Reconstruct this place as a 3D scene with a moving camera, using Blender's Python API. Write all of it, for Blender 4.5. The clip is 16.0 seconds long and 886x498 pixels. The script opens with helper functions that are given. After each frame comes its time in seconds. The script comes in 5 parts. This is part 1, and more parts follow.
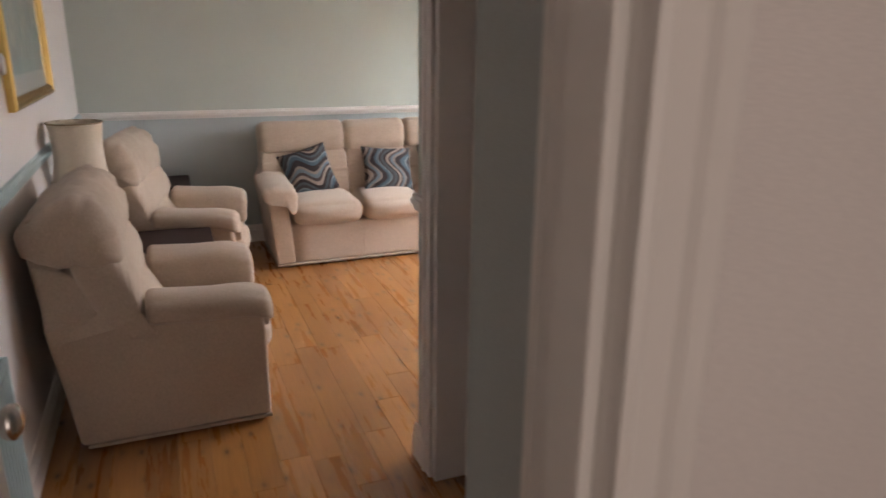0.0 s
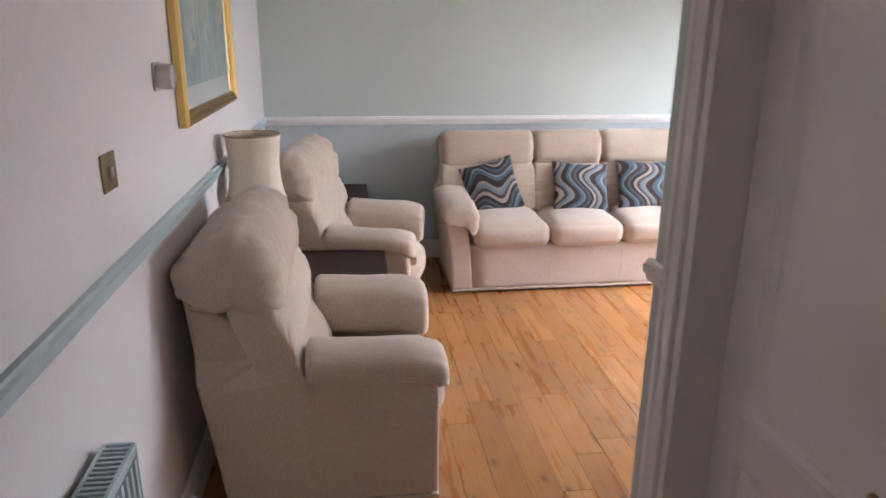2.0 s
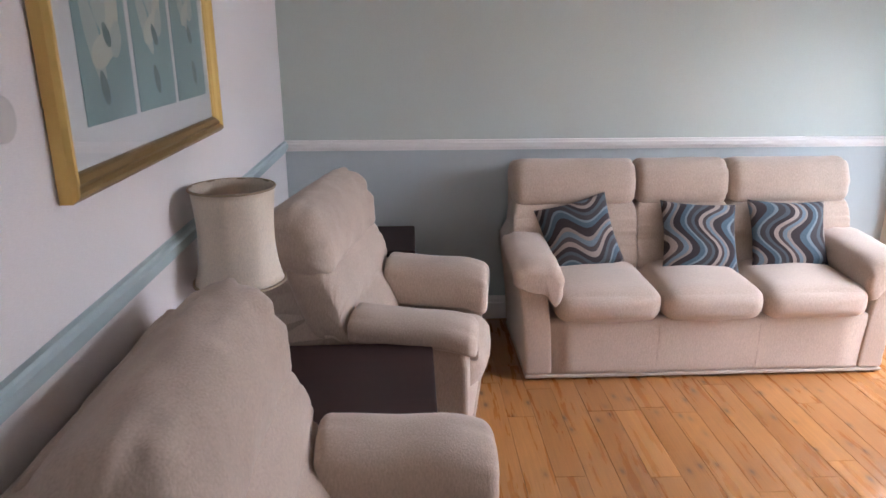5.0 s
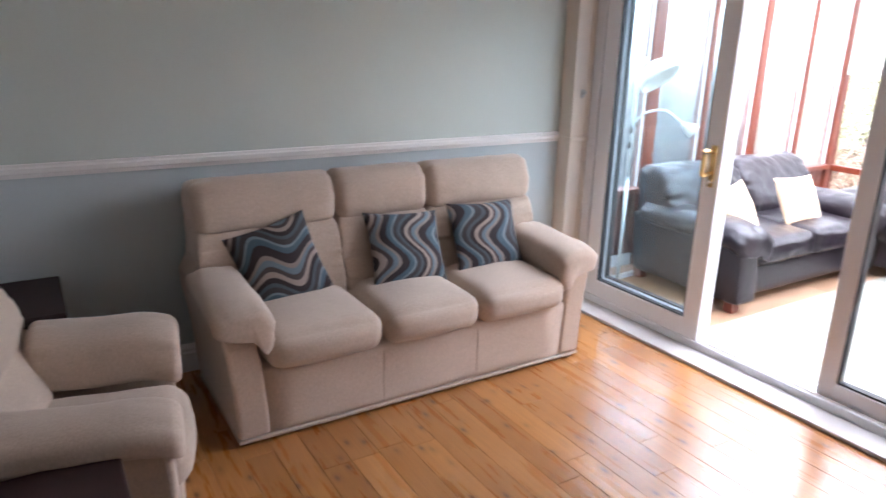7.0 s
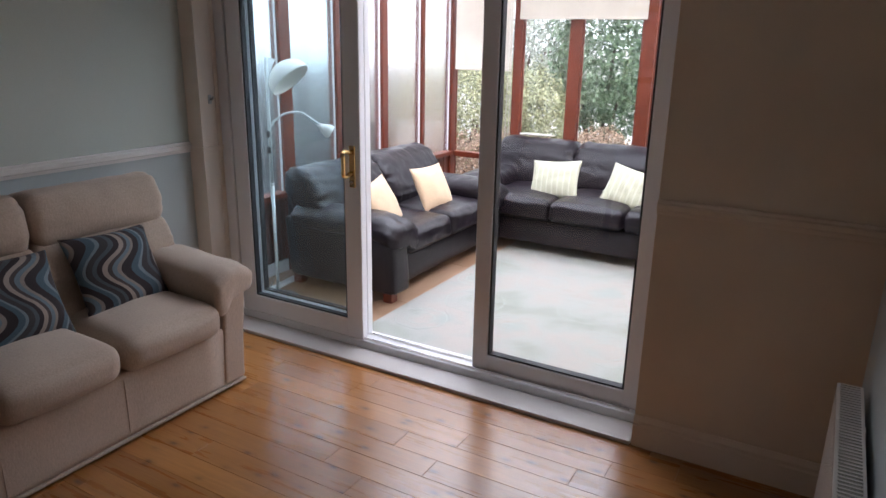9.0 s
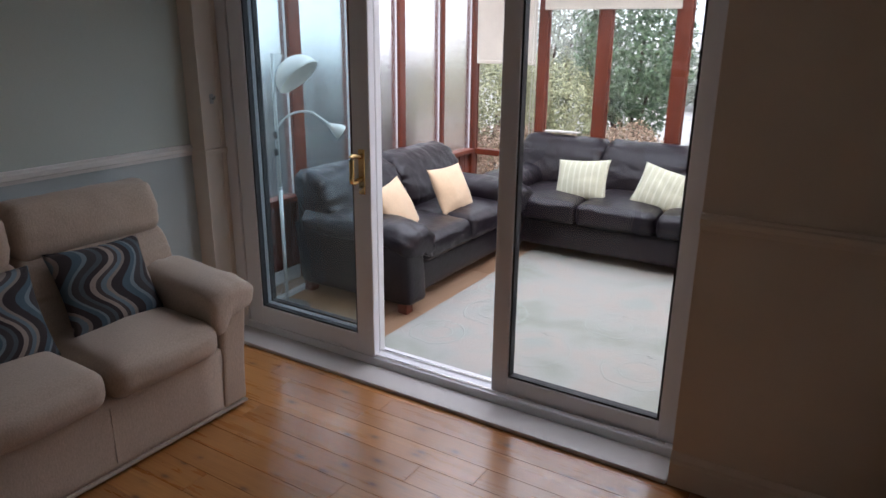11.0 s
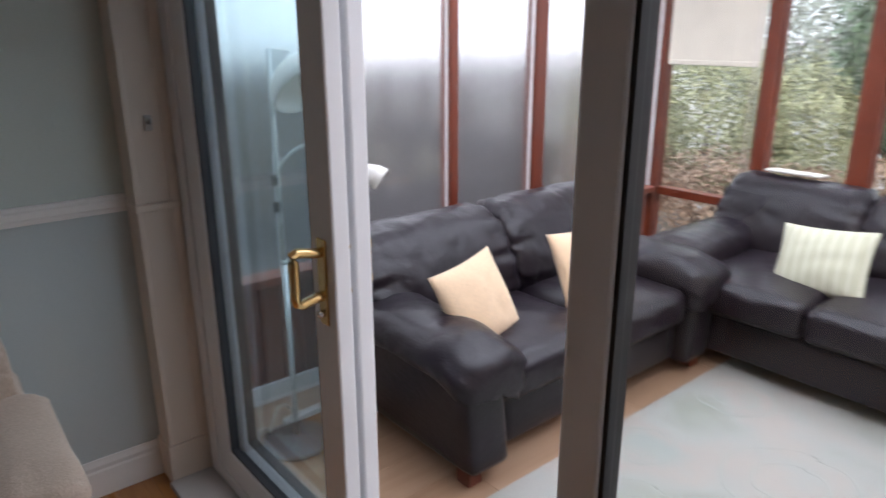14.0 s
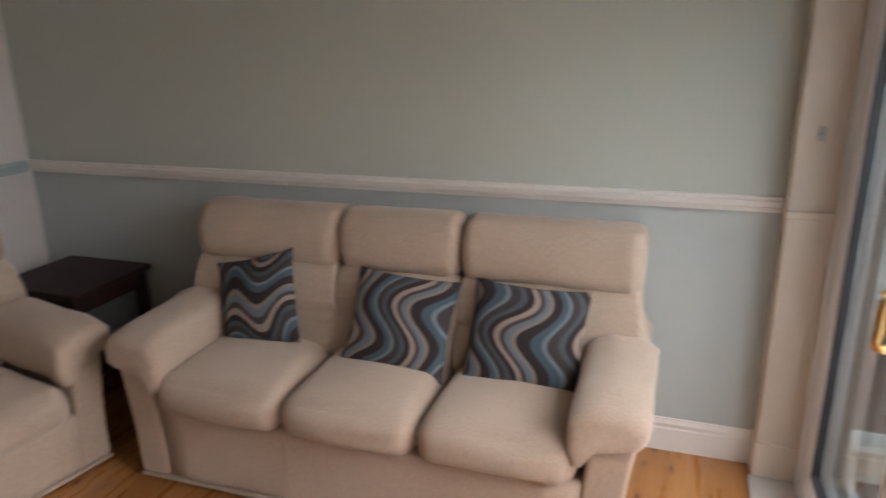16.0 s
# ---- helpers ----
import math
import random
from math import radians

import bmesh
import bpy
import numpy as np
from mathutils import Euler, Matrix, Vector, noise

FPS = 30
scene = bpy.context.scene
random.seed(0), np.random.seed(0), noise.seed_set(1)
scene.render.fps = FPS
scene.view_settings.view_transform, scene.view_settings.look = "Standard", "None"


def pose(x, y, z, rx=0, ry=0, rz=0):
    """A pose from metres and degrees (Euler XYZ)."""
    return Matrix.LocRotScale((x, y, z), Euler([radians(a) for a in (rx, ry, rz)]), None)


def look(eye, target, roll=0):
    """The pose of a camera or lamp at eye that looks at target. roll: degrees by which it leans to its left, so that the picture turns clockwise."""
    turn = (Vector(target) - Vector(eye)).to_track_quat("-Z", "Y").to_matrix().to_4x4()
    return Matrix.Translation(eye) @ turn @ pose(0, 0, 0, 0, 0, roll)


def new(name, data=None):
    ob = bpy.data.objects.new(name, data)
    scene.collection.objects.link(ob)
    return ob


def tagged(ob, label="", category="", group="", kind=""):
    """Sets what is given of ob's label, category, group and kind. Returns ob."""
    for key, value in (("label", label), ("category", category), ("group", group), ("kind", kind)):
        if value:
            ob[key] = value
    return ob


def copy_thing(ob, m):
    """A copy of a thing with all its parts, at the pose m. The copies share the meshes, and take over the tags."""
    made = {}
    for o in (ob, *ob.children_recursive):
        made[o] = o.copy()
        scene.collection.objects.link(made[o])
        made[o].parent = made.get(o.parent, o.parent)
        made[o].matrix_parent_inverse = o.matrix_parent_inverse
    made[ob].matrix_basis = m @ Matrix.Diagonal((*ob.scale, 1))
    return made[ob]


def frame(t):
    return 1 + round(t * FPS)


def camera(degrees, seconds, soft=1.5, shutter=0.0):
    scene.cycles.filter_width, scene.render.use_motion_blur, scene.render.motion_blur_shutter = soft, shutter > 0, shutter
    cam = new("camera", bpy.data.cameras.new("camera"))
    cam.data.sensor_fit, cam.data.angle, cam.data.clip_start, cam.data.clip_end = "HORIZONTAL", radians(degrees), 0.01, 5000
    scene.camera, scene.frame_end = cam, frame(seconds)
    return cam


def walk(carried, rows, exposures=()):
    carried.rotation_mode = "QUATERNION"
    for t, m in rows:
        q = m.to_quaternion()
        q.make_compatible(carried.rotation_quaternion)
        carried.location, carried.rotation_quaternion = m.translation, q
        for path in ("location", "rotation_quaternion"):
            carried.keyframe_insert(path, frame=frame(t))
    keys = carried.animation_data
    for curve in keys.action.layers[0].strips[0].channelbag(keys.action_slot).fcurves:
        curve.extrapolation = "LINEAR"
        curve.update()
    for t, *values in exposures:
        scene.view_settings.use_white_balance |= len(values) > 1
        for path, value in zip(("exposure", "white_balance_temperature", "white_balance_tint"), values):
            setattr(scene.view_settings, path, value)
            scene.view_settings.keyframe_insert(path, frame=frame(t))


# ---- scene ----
cam = camera(65.8, 16.0, shutter=0.4)
PATH = [
    (0, (0.577, -5.744, 1.623), (1.297, -3.97, 1.045), 0.6),
    (0.5, (0.528, -5.595, 1.658), (1.084, -3.766, 1.072), 0.8),
    (1, (0.514, -5.459, 1.662), (1.017, -3.614, 1.076), 1.0),
    (1.5, (0.564, -5.281, 1.656), (0.985, -3.417, 1.066), 0.7),
    (2, (0.616, -5.096, 1.662), (0.871, -3.203, 1.067), 0.5),
    (2.5, (0.592, -4.853, 1.667), (0.785, -2.954, 1.068), 0.4),
    (3, (0.598, -4.637, 1.667), (0.761, -2.736, 1.066), 0.3),
    (5.5, (0.741, -3.722, 1.65), (0.828, -1.815, 1.054), -0.1),
    (6, (0.767, -3.586, 1.635), (1.107, -1.706, 1.043), 0.2),
    (6.5, (0.705, -3.445, 1.624), (1.382, -1.655, 1.044), 0.7),
    (7, (0.666, -3.334, 1.638), (1.67, -1.707, 1.05), 1.4),
    (7.5, (0.784, -3.351, 1.651), (1.947, -1.834, 1.063), 0.9),
    (8, (0.86, -3.344, 1.659), (2.142, -1.926, 1.071), 0.8),
    (8.5, (0.862, -3.264, 1.662), (2.351, -2.063, 1.079), 1.0),
    (9, (0.852, -3.224, 1.665), (2.519, -2.28, 1.088), 1.1),
    (11.5, (1.35, -2.995, 1.674), (2.933, -1.941, 1.055), 0.1),
    (12, (1.622, -2.769, 1.647), (3.126, -1.602, 1.033), 0.1),
    (12.5, (1.861, -2.668, 1.621), (3.307, -1.425, 1.016), -0.1),
    (13, (2.214, -2.618, 1.62), (3.625, -1.333, 1.02), -0.2),
    (13.5, (2.631, -2.518, 1.585), (4.001, -1.191, 0.983), -0.1),
    (14, (2.928, -2.433, 1.608), (4.151, -0.969, 1.007), -0.1),
    (14.5, (3.132, -2.502, 1.631), (3.761, -0.7, 1.034), -0.6),
    (15, (3.21, -2.581, 1.644), (3.354, -0.675, 1.055), -0.7),
    (15.5, (3.119, -2.651, 1.643), (2.962, -0.746, 1.055), -0.2),
    (16, (3.181, -2.65, 1.66), (2.556, -0.845, 1.069), -1.1),
]
EXPOSURES = [
    (0, 3.1, 6820, 18), (0.5, 3.4, 6820, 17), (1.5, 3.7, 6320, 17), (2.5, 3.37, 5920, 20), (3, 3.28, 5920, 20), (5.5, 3.2, 5920, 21), (6.5, 2.98, 5920, 19), (7, 2.75, 5920, 19), (8, 1.8, 6020, 18),
    (9, 1.1, 6120, 18), (11.5, 0.6, 6120, 18), (12.5, 0.6, 6020, 17), (14, 0.68, 6120, 17), (14.5, 0.86, 6120, 17), (15, 1.17, 6720, 18), (15.5, 1.65, 6800, 18), (16, 2.1, 6920, 19),
]
walk(cam, [(t, look(eye, target, roll)) for t, eye, target, roll in PATH], EXPOSURES)

# ---------------------------------------------------------------- light
world = bpy.data.worlds.new("sky")
scene.world = world
world.use_nodes = True
wn = world.node_tree.nodes
sky = wn.new("ShaderNodeTexSky")
sky.sky_type = "NISHITA"
sky.sun_disc = False
sky.sun_elevation = radians(48)
sky.sun_rotation = radians(241)
sky.air_density, sky.dust_density, sky.ozone_density = 1.0, 4.0, 0.6
wn["Background"].inputs["Strength"].default_value = 0.15
world.node_tree.links.new(sky.outputs[0], wn["Background"].inputs["Color"])

sun = new("sun", bpy.data.lights.new("sun", "SUN"))
sun.data.energy, sun.data.angle, sun.data.color = 0.9, radians(25), (1.0, 0.96, 0.9)
sun.matrix_world = look((-3, -6, 12), (6, -1, 0))


def area(name, eye, target, w, h, power, color):
    lamp = new(name, bpy.data.lights.new(name, "AREA"))
    lamp.data.shape, lamp.data.size, lamp.data.size_y = "RECTANGLE", w, h
    lamp.data.energy, lamp.data.color = power, color
    lamp.matrix_world = look(eye, target)
    return lamp


# area lamp added below the unseen glazed roof, boosting the daylight through it
area("roof_fill", (5.2, -1.4, 2.62), (4.2, -1.5, 0), 2.6, 3.0, 37, (0.92, 0.96, 1.0))
# fill lamp added to brighten the hall, before a plain end wall without a window
area("hall_fill", (0.75, -7.1, 1.5), (0.75, -5, 1.4), 1.0, 1.6, 0.75, (1.0, 0.9, 0.8))


# ---------------------------------------------------------------- materials
def mat(name, rough=0.6, metal=0.0, color=(0.5, 0.5, 0.5)):
    m = bpy.data.materials.new(name)
    m.use_nodes = True
    b = m.node_tree.nodes["Principled BSDF"]
    b.inputs["Roughness"].default_value = rough
    b.inputs["Metallic"].default_value = metal
    b.inputs["Base Color"].default_value = (*color, 1)
    return m


class Nodes:
    """Small helper that wires shader nodes of one material."""

    def __init__(self, m):
        self.t = m.node_tree
        self.b = self.t.nodes["Principled BSDF"]

    def n(self, kind, **values):
        node = self.t.nodes.new(kind)
        for k, v in values.items():
            key = k.replace("_", " ")
            if key in node.inputs:
                node.inputs[key].default_value = v
        return node

    def link(self, a, b):
        self.t.links.new(a, b)

    def coords(self, scale=(1, 1, 1), world_space=False):
        if world_space:
            out = self.n("ShaderNodeNewGeometry").outputs["Position"]
        else:
            out = self.n("ShaderNodeTexCoord").outputs["Object"]
        mp = self.n("ShaderNodeMapping")
        mp.inputs["Scale"].default_value = scale
        self.link(out, mp.inputs["Vector"])
        return mp.outputs["Vector"]

    def noise(self, vec, scale, detail=3.0, rough=0.5):
        nz = self.n("ShaderNodeTexNoise", Scale=scale, Detail=detail, Roughness=rough)
        self.link(vec, nz.inputs["Vector"])
        return nz.outputs["Fac"]

    def ramp(self, fac, stops, constant=False):
        r = self.n("ShaderNodeValToRGB")
        e = r.color_ramp.elements
        while len(e) < len(stops):
            e.new(0.5)
        for el, (p, c) in zip(e, stops):
            el.position, el.color = p, (*c, 1)
        if constant:
            r.color_ramp.interpolation = "CONSTANT"
        self.link(fac, r.inputs["Fac"])
        return r.outputs["Color"]

    def math(self, op, a, b=0.0):
        m = self.n("ShaderNodeMath")
        m.operation = op
        for i, v in enumerate((a, b)):
            if isinstance(v, (int, float)):
                m.inputs[i].default_value = v
            else:
                self.link(v, m.inputs[i])
        return m.outputs[0]

    def mix(self, fac, a, b, mode="MIX"):
        m = self.n("ShaderNodeMix")
        m.data_type, m.blend_type = "RGBA", mode
        for s, v in ((m.inputs[0], fac), (m.inputs[6], a), (m.inputs[7], b)):
            if isinstance(v, tuple):
                s.default_value = (*v, 1)
            elif isinstance(v, (int, float)):
                s.default_value = v
            else:
                self.link(v, s)
        return m.outputs[2]

    def bump(self, height, strength=0.2, distance=0.002):
        bp = self.n("ShaderNodeBump", Strength=strength, Distance=distance)
        self.link(height, bp.inputs["Height"])
        self.link(bp.outputs[0], self.b.inputs["Normal"])

    def color(self, c):
        self.link(c, self.b.inputs["Base Color"])

    def rough(self, r):
        self.link(r, self.b.inputs["Roughness"])


def shade(c, k):
    return tuple(min(1.0, v * k) for v in c)


def paint(name, c, rough=0.55, grain=140, strength=0.12, var=0.06):
    m = mat(name, rough)
    k = Nodes(m)
    v = k.coords(world_space=True)
    a = k.noise(v, 1.7, 4)
    k.color(k.ramp(a, [(0.3, shade(c, 1 - var)), (0.7, shade(c, 1 + var))]))
    k.bump(k.noise(v, grain, 3), strength, 0.001)
    return m


def papered(name, c):
    m = mat(name, 0.7)
    k = Nodes(m)
    v = k.coords((90, 90, 420), world_space=True)
    weave = k.noise(v, 1.0, 2)
    fine = k.noise(k.coords((600, 600, 60), world_space=True), 1.0, 2)
    big = k.noise(k.coords(world_space=True), 1.3, 4)
    col = k.ramp(big, [(0.25, shade(c, 0.95)), (0.75, shade(c, 1.05))])
    col = k.mix(0.5, col, k.ramp(weave, [(0.3, shade(c, 0.93)), (0.7, shade(c, 1.07))]))
    k.color(col)
    k.bump(k.math("ADD", weave, fine), 0.18, 0.001)
    return m


def fabric(name, c, scale=1.0):
    m = mat(name, 0.92)
    k = Nodes(m)
    v = k.coords()
    slub = k.noise(k.coords((190 * scale, 190 * scale, 55 * scale)), 1.0, 3)
    pile = k.noise(v, 150 * scale, 3)
    wear = k.noise(v, 4.5, 4)
    col = k.ramp(wear, [(0.3, shade(c, 0.86)), (0.72, shade(c, 1.08))])
    col = k.mix(0.55, col, k.ramp(k.math("ADD", k.math("MULTIPLY", slub, 0.6), k.math("MULTIPLY", pile, 0.4)), [(0.3, shade(c, 0.72)), (0.7, shade(c, 1.2))]))
    k.color(col)
    k.b.inputs["Sheen Weight"].default_value = 0.25
    k.b.inputs["Sheen Roughness"].default_value = 0.5
    k.bump(k.math("ADD", slub, pile), 0.45, 0.002)
    return m


def leather(name, c):
    m = mat(name, 0.42)
    k = Nodes(m)
    v = k.coords()
    vor = k.n("ShaderNodeTexVoronoi", Scale=260.0)
    k.link(v, vor.inputs["Vector"])
    fold = k.math("ABSOLUTE", k.math("SUBTRACT", k.noise(k.coords((1.0, 1.0, 1.8)), 11.0, 5, 0.6), 0.5))
    crease = k.math("MINIMUM", k.math("MULTIPLY", fold, 7.0), 0.8)
    k.color(k.ramp(k.noise(v, 3.0, 4), [(0.3, shade(c, 0.8)), (0.75, shade(c, 1.25))]))
    k.rough(k.math("ADD", k.math("MULTIPLY", k.noise(v, 7.0, 3), 0.14), 0.24))
    k.bump(k.math("ADD", k.math("MULTIPLY", vor.outputs["Distance"], 0.025), crease), 0.15, 0.006)
    k.b.inputs["Specular IOR Level"].default_value = 0.34
    return m


def wood(name, dark, light, rough=0.35, along="Y", gloss=0.0, grain=1.0):
    m = mat(name, rough)
    k = Nodes(m)
    info = k.n("ShaderNodeObjectInfo")
    tc = k.n("ShaderNodeTexCoord")
    off = k.n("ShaderNodeCombineXYZ")
    for i in range(3):
        k.link(k.math("MULTIPLY", info.outputs["Random"], 37.0 + 11 * i), off.inputs[i])
    add = k.n("ShaderNodeVectorMath")
    add.operation = "ADD"
    k.link(tc.outputs["Object"], add.inputs[0])
    k.link(off.outputs[0], add.inputs[1])
    sc = {"X": (2.2, 44, 44), "Y": (44, 2.2, 44), "Z": (44, 44, 2.2)}[along]
    mp = k.n("ShaderNodeMapping")
    mp.inputs["Scale"].default_value = tuple(s * grain for s in sc)
    k.link(add.outputs[0], mp.inputs["Vector"])
    nz = k.n("ShaderNodeTexNoise", Scale=1.0, Detail=5.0, Roughness=0.55, Distortion=0.15)
    k.link(mp.outputs[0], nz.inputs["Vector"])
    g = nz.outputs["Fac"]
    mid = tuple((a + b) / 2 for a, b in zip(dark, light))
    m3 = k.n("ShaderNodeMapping")
    m3.inputs["Scale"].default_value = {"X": (1.3, 9, 9), "Y": (9, 1.3, 9), "Z": (9, 9, 1.3)}[along]
    k.link(add.outputs[0], m3.inputs["Vector"])
    blot = k.noise(m3.outputs[0], 1.0, 2)
    col = k.ramp(k.math("ADD", k.math("MULTIPLY", g, 0.35), k.math("MULTIPLY", blot, 0.65)), [(0.22, dark), (0.5, mid), (0.78, light)])
    tone = k.ramp(info.outputs["Random"], [(0.0, (0.84, 0.80, 0.76)), (0.5, (0.98, 0.97, 0.96)), (1.0, (1.10, 1.12, 1.14))])
    col = k.mix(1.0, col, tone, "MULTIPLY")
    k.color(col)
    k.rough(k.math("ADD", k.math("MULTIPLY", blot, 0.05), rough - 0.03))
    k.b.inputs["Coat Weight"].default_value = gloss
    k.b.inputs["Coat Roughness"].default_value = 0.17
    return m


def oak_boards(name):
    """Oiled rustic oak: every board its own tone, fine grain, mineral streaks and dark knots."""
    m = mat(name, 0.24)
    k = Nodes(m)
    info = k.n("ShaderNodeObjectInfo")
    tc = k.n("ShaderNodeTexCoord")
    off = k.n("ShaderNodeCombineXYZ")
    for i in range(3):
        k.link(k.math("MULTIPLY", info.outputs["Random"], 41.0 + 17 * i), off.inputs[i])
    add = k.n("ShaderNodeVectorMath")
    add.operation = "ADD"
    k.link(tc.outputs["Object"], add.inputs[0])
    k.link(off.outputs[0], add.inputs[1])

    def stretched(sx, sy):
        mp = k.n("ShaderNodeMapping")
        mp.inputs["Scale"].default_value = (sx, sy, 1.0)
        k.link(add.outputs[0], mp.inputs["Vector"])
        return mp.outputs[0]

    fine = k.noise(stretched(150, 5), 1.0, 3)
    cathedral = k.noise(stretched(20, 1.6), 1.0, 4, 0.6)
    col = k.ramp(cathedral, [(0.25, (0.285, 0.103, 0.023)), (0.5, (0.365, 0.153, 0.039)), (0.78, (0.435, 0.202, 0.060))])
    col = k.mix(0.45, col, k.ramp(fine, [(0.3, (0.27, 0.102, 0.024)), (0.7, (0.435, 0.20, 0.06))]))
    tone = k.ramp(info.outputs["Random"], [(0.0, (0.78, 0.73, 0.68)), (0.35, (0.96, 0.94, 0.92)), (0.7, (1.05, 1.06, 1.07)), (1.0, (1.20, 1.23, 1.27))])
    col = k.mix(1.0, col, tone, "MULTIPLY")
    streak = k.ramp(k.noise(stretched(26, 4.2), 1.0, 2), [(0.68, (0, 0, 0)), (0.78, (0.28, 0.28, 0.28))])
    col = k.mix(streak, col, (0.10, 0.034, 0.010))
    vor = k.n("ShaderNodeTexVoronoi", Scale=1.0, Randomness=1.0)
    vor.voronoi_dimensions = "2D"
    k.link(stretched(9.5, 4.4), vor.inputs["Vector"])
    knot = k.ramp(vor.outputs["Distance"], [(0.035, (0.9, 0.9, 0.9)), (0.08, (0.55, 0.55, 0.55)), (0.13, (0.25, 0.25, 0.25)), (0.26, (0, 0, 0))])
    few = k.ramp(k.noise(add.outputs[0], 3.1, 2), [(0.47, (0, 0, 0)), (0.55, (1, 1, 1))])
    col = k.mix(k.mix(1.0, knot, few, "MULTIPLY"), col, (0.085, 0.030, 0.010))
    k.color(col)
    k.rough(k.math("ADD", k.math("MULTIPLY", cathedral, 0.08), 0.24))
    k.bump(fine, 0.05, 0.0006)
    k.b.inputs["Coat Weight"].default_value = 0.6
    k.b.inputs["Coat Roughness"].default_value = 0.22
    return m


def waves(name, seed, across=False):
    """Woven cushion cloth with flowing bands."""
    m = mat(name, 0.9)
    k = Nodes(m)
    tc = k.n("ShaderNodeTexCoord")
    sep = k.n("ShaderNodeSeparateXYZ")
    k.link(tc.outputs["Object"], sep.inputs[0])
    x, z = (sep.outputs[2], sep.outputs[0]) if across else (sep.outputs[0], sep.outputs[2])
    s = k.math("MULTIPLY", k.math("SINE", k.math("ADD", k.math("MULTIPLY", z, 23.0), seed)), 0.046)
    s2 = k.math("MULTIPLY", k.math("SINE", k.math("ADD", k.math("MULTIPLY", k.math("ADD", x, z), 15.0), seed * 1.7)), 0.02)
    f = k.math("FRACT", k.math("MULTIPLY", k.math("ADD", k.math("ADD", x, s), k.math("ADD", s2, 1.0 + seed * 0.05)), 4.1))
    brown, blue, pale, beige, teal = (0.044, 0.032, 0.034), (0.090, 0.145, 0.185), (0.23, 0.29, 0.325), (0.44, 0.35, 0.30), (0.10, 0.125, 0.14)
    cols = [(0.0, brown), (0.16, blue), (0.27, pale), (0.33, (0.07, 0.06, 0.065)), (0.46, teal), (0.55, brown), (0.66, beige), (0.76, (0.09, 0.07, 0.07)), (0.84, (0.19, 0.25, 0.29)), (0.93, (0.34, 0.28, 0.25))]
    weave = k.noise(k.coords((500, 500, 500)), 1.0, 1)
    col = k.mix(0.35, k.ramp(f, cols, True), k.ramp(weave, [(0.3, (0.02, 0.02, 0.02)), (0.7, (0.35, 0.35, 0.36))]), "OVERLAY")
    k.color(col)
    k.bump(weave, 0.4, 0.002)
    return m


def striped(name):
    m = mat(name, 0.9)
    k = Nodes(m)
    tc = k.n("ShaderNodeTexCoord")
    sep = k.n("ShaderNodeSeparateXYZ")
    k.link(tc.outputs["Object"], sep.inputs[0])
    f = k.math("FRACT", k.math("MULTIPLY", k.math("ADD", sep.outputs[0], 1.0), 21.0))
    base, line = (0.50, 0.50, 0.38), (0.61, 0.61, 0.50)
    col = k.ramp(f, [(0.0, line), (0.14, base), (0.3, (0.50, 0.50, 0.37)), (0.7, base), (0.88, line)], True)
    k.color(col)
    k.bump(k.noise(k.coords((400, 400, 400)), 1.0, 2), 0.4, 0.002)
    return m


def rug_material():
    m = mat("rug_wool", 0.95)
    k = Nodes(m)
    v = k.coords(world_space=True)
    pile = k.noise(v, 260, 2)
    blotch = k.noise(v, 2.2, 3)
    col = k.ramp(blotch, [(0.32, (0.29, 0.32, 0.26)), (0.46, (0.39, 0.40, 0.37)), (0.58, (0.44, 0.39, 0.345)), (0.70, (0.35, 0.39, 0.36))])
    col = k.mix(0.3, col, k.ramp(pile, [(0.3, (0.29, 0.29, 0.26)), (0.7, (0.49, 0.49, 0.455))]))
    k.color(col)
    k.bump(pile, 0.6, 0.004)
    return m


def glass(name, tint=(1, 1, 1), rough=0.0):
    m = mat(name, rough, 0, tint)
    b = m.node_tree.nodes["Principled BSDF"]
    b.inputs["Transmission Weight"].default_value = 1.0
    b.inputs["IOR"].default_value = 1.45
    return m


def misted(name):
    """Obscured conservatory pane with a faint horizontal ripple."""
    m = glass(name)
    k = Nodes(m)
    k.b.inputs["Roughness"].default_value = 0.27
    k.b.inputs["Coat Weight"].default_value = 1.0
    k.b.inputs["Coat Roughness"].default_value = 0.03
    k.bump(k.noise(k.coords((5, 5, 26), world_space=True), 1.0, 3), 0.10, 0.004)
    return m


def leaf_material(name, a, b, rough=0.45):
    m = mat(name, rough)
    k = Nodes(m)
    g = k.n("ShaderNodeNewGeometry")
    k.color(k.ramp(g.outputs["Random Per Island"], [(0.0, a), (0.6, b), (1.0, shade(b, 1.7))]))
    return m


PAPER_UP = papered("sage_wallpaper", (0.545, 0.595, 0.55))
PAPER_LOW = papered("pale_blue_wallpaper", (0.495, 0.55, 0.555))
WALL_WHITE = papered("white_wallpaper", (0.775, 0.735, 0.72))
WALL_CREAM = paint("cream_wall", (0.72, 0.60, 0.47))
CEILING = paint("ceiling_paint", (0.8, 0.79, 0.77))
GLOSS_WHITE = paint("white_gloss_paint", (0.83, 0.80, 0.775), 0.32, 60, 0.05, 0.03)
DADO_BLUE = paint("duck_egg_paint", (0.42, 0.52, 0.53), 0.4, 60, 0.06, 0.04)
CREAM_TRIM = paint("cream_gloss_paint", (0.74, 0.62, 0.50), 0.4, 60, 0.05, 0.03)
PIERPAINT = paint("ivory_gloss_paint", (0.68, 0.585, 0.495), 0.38, 60, 0.05, 0.03)
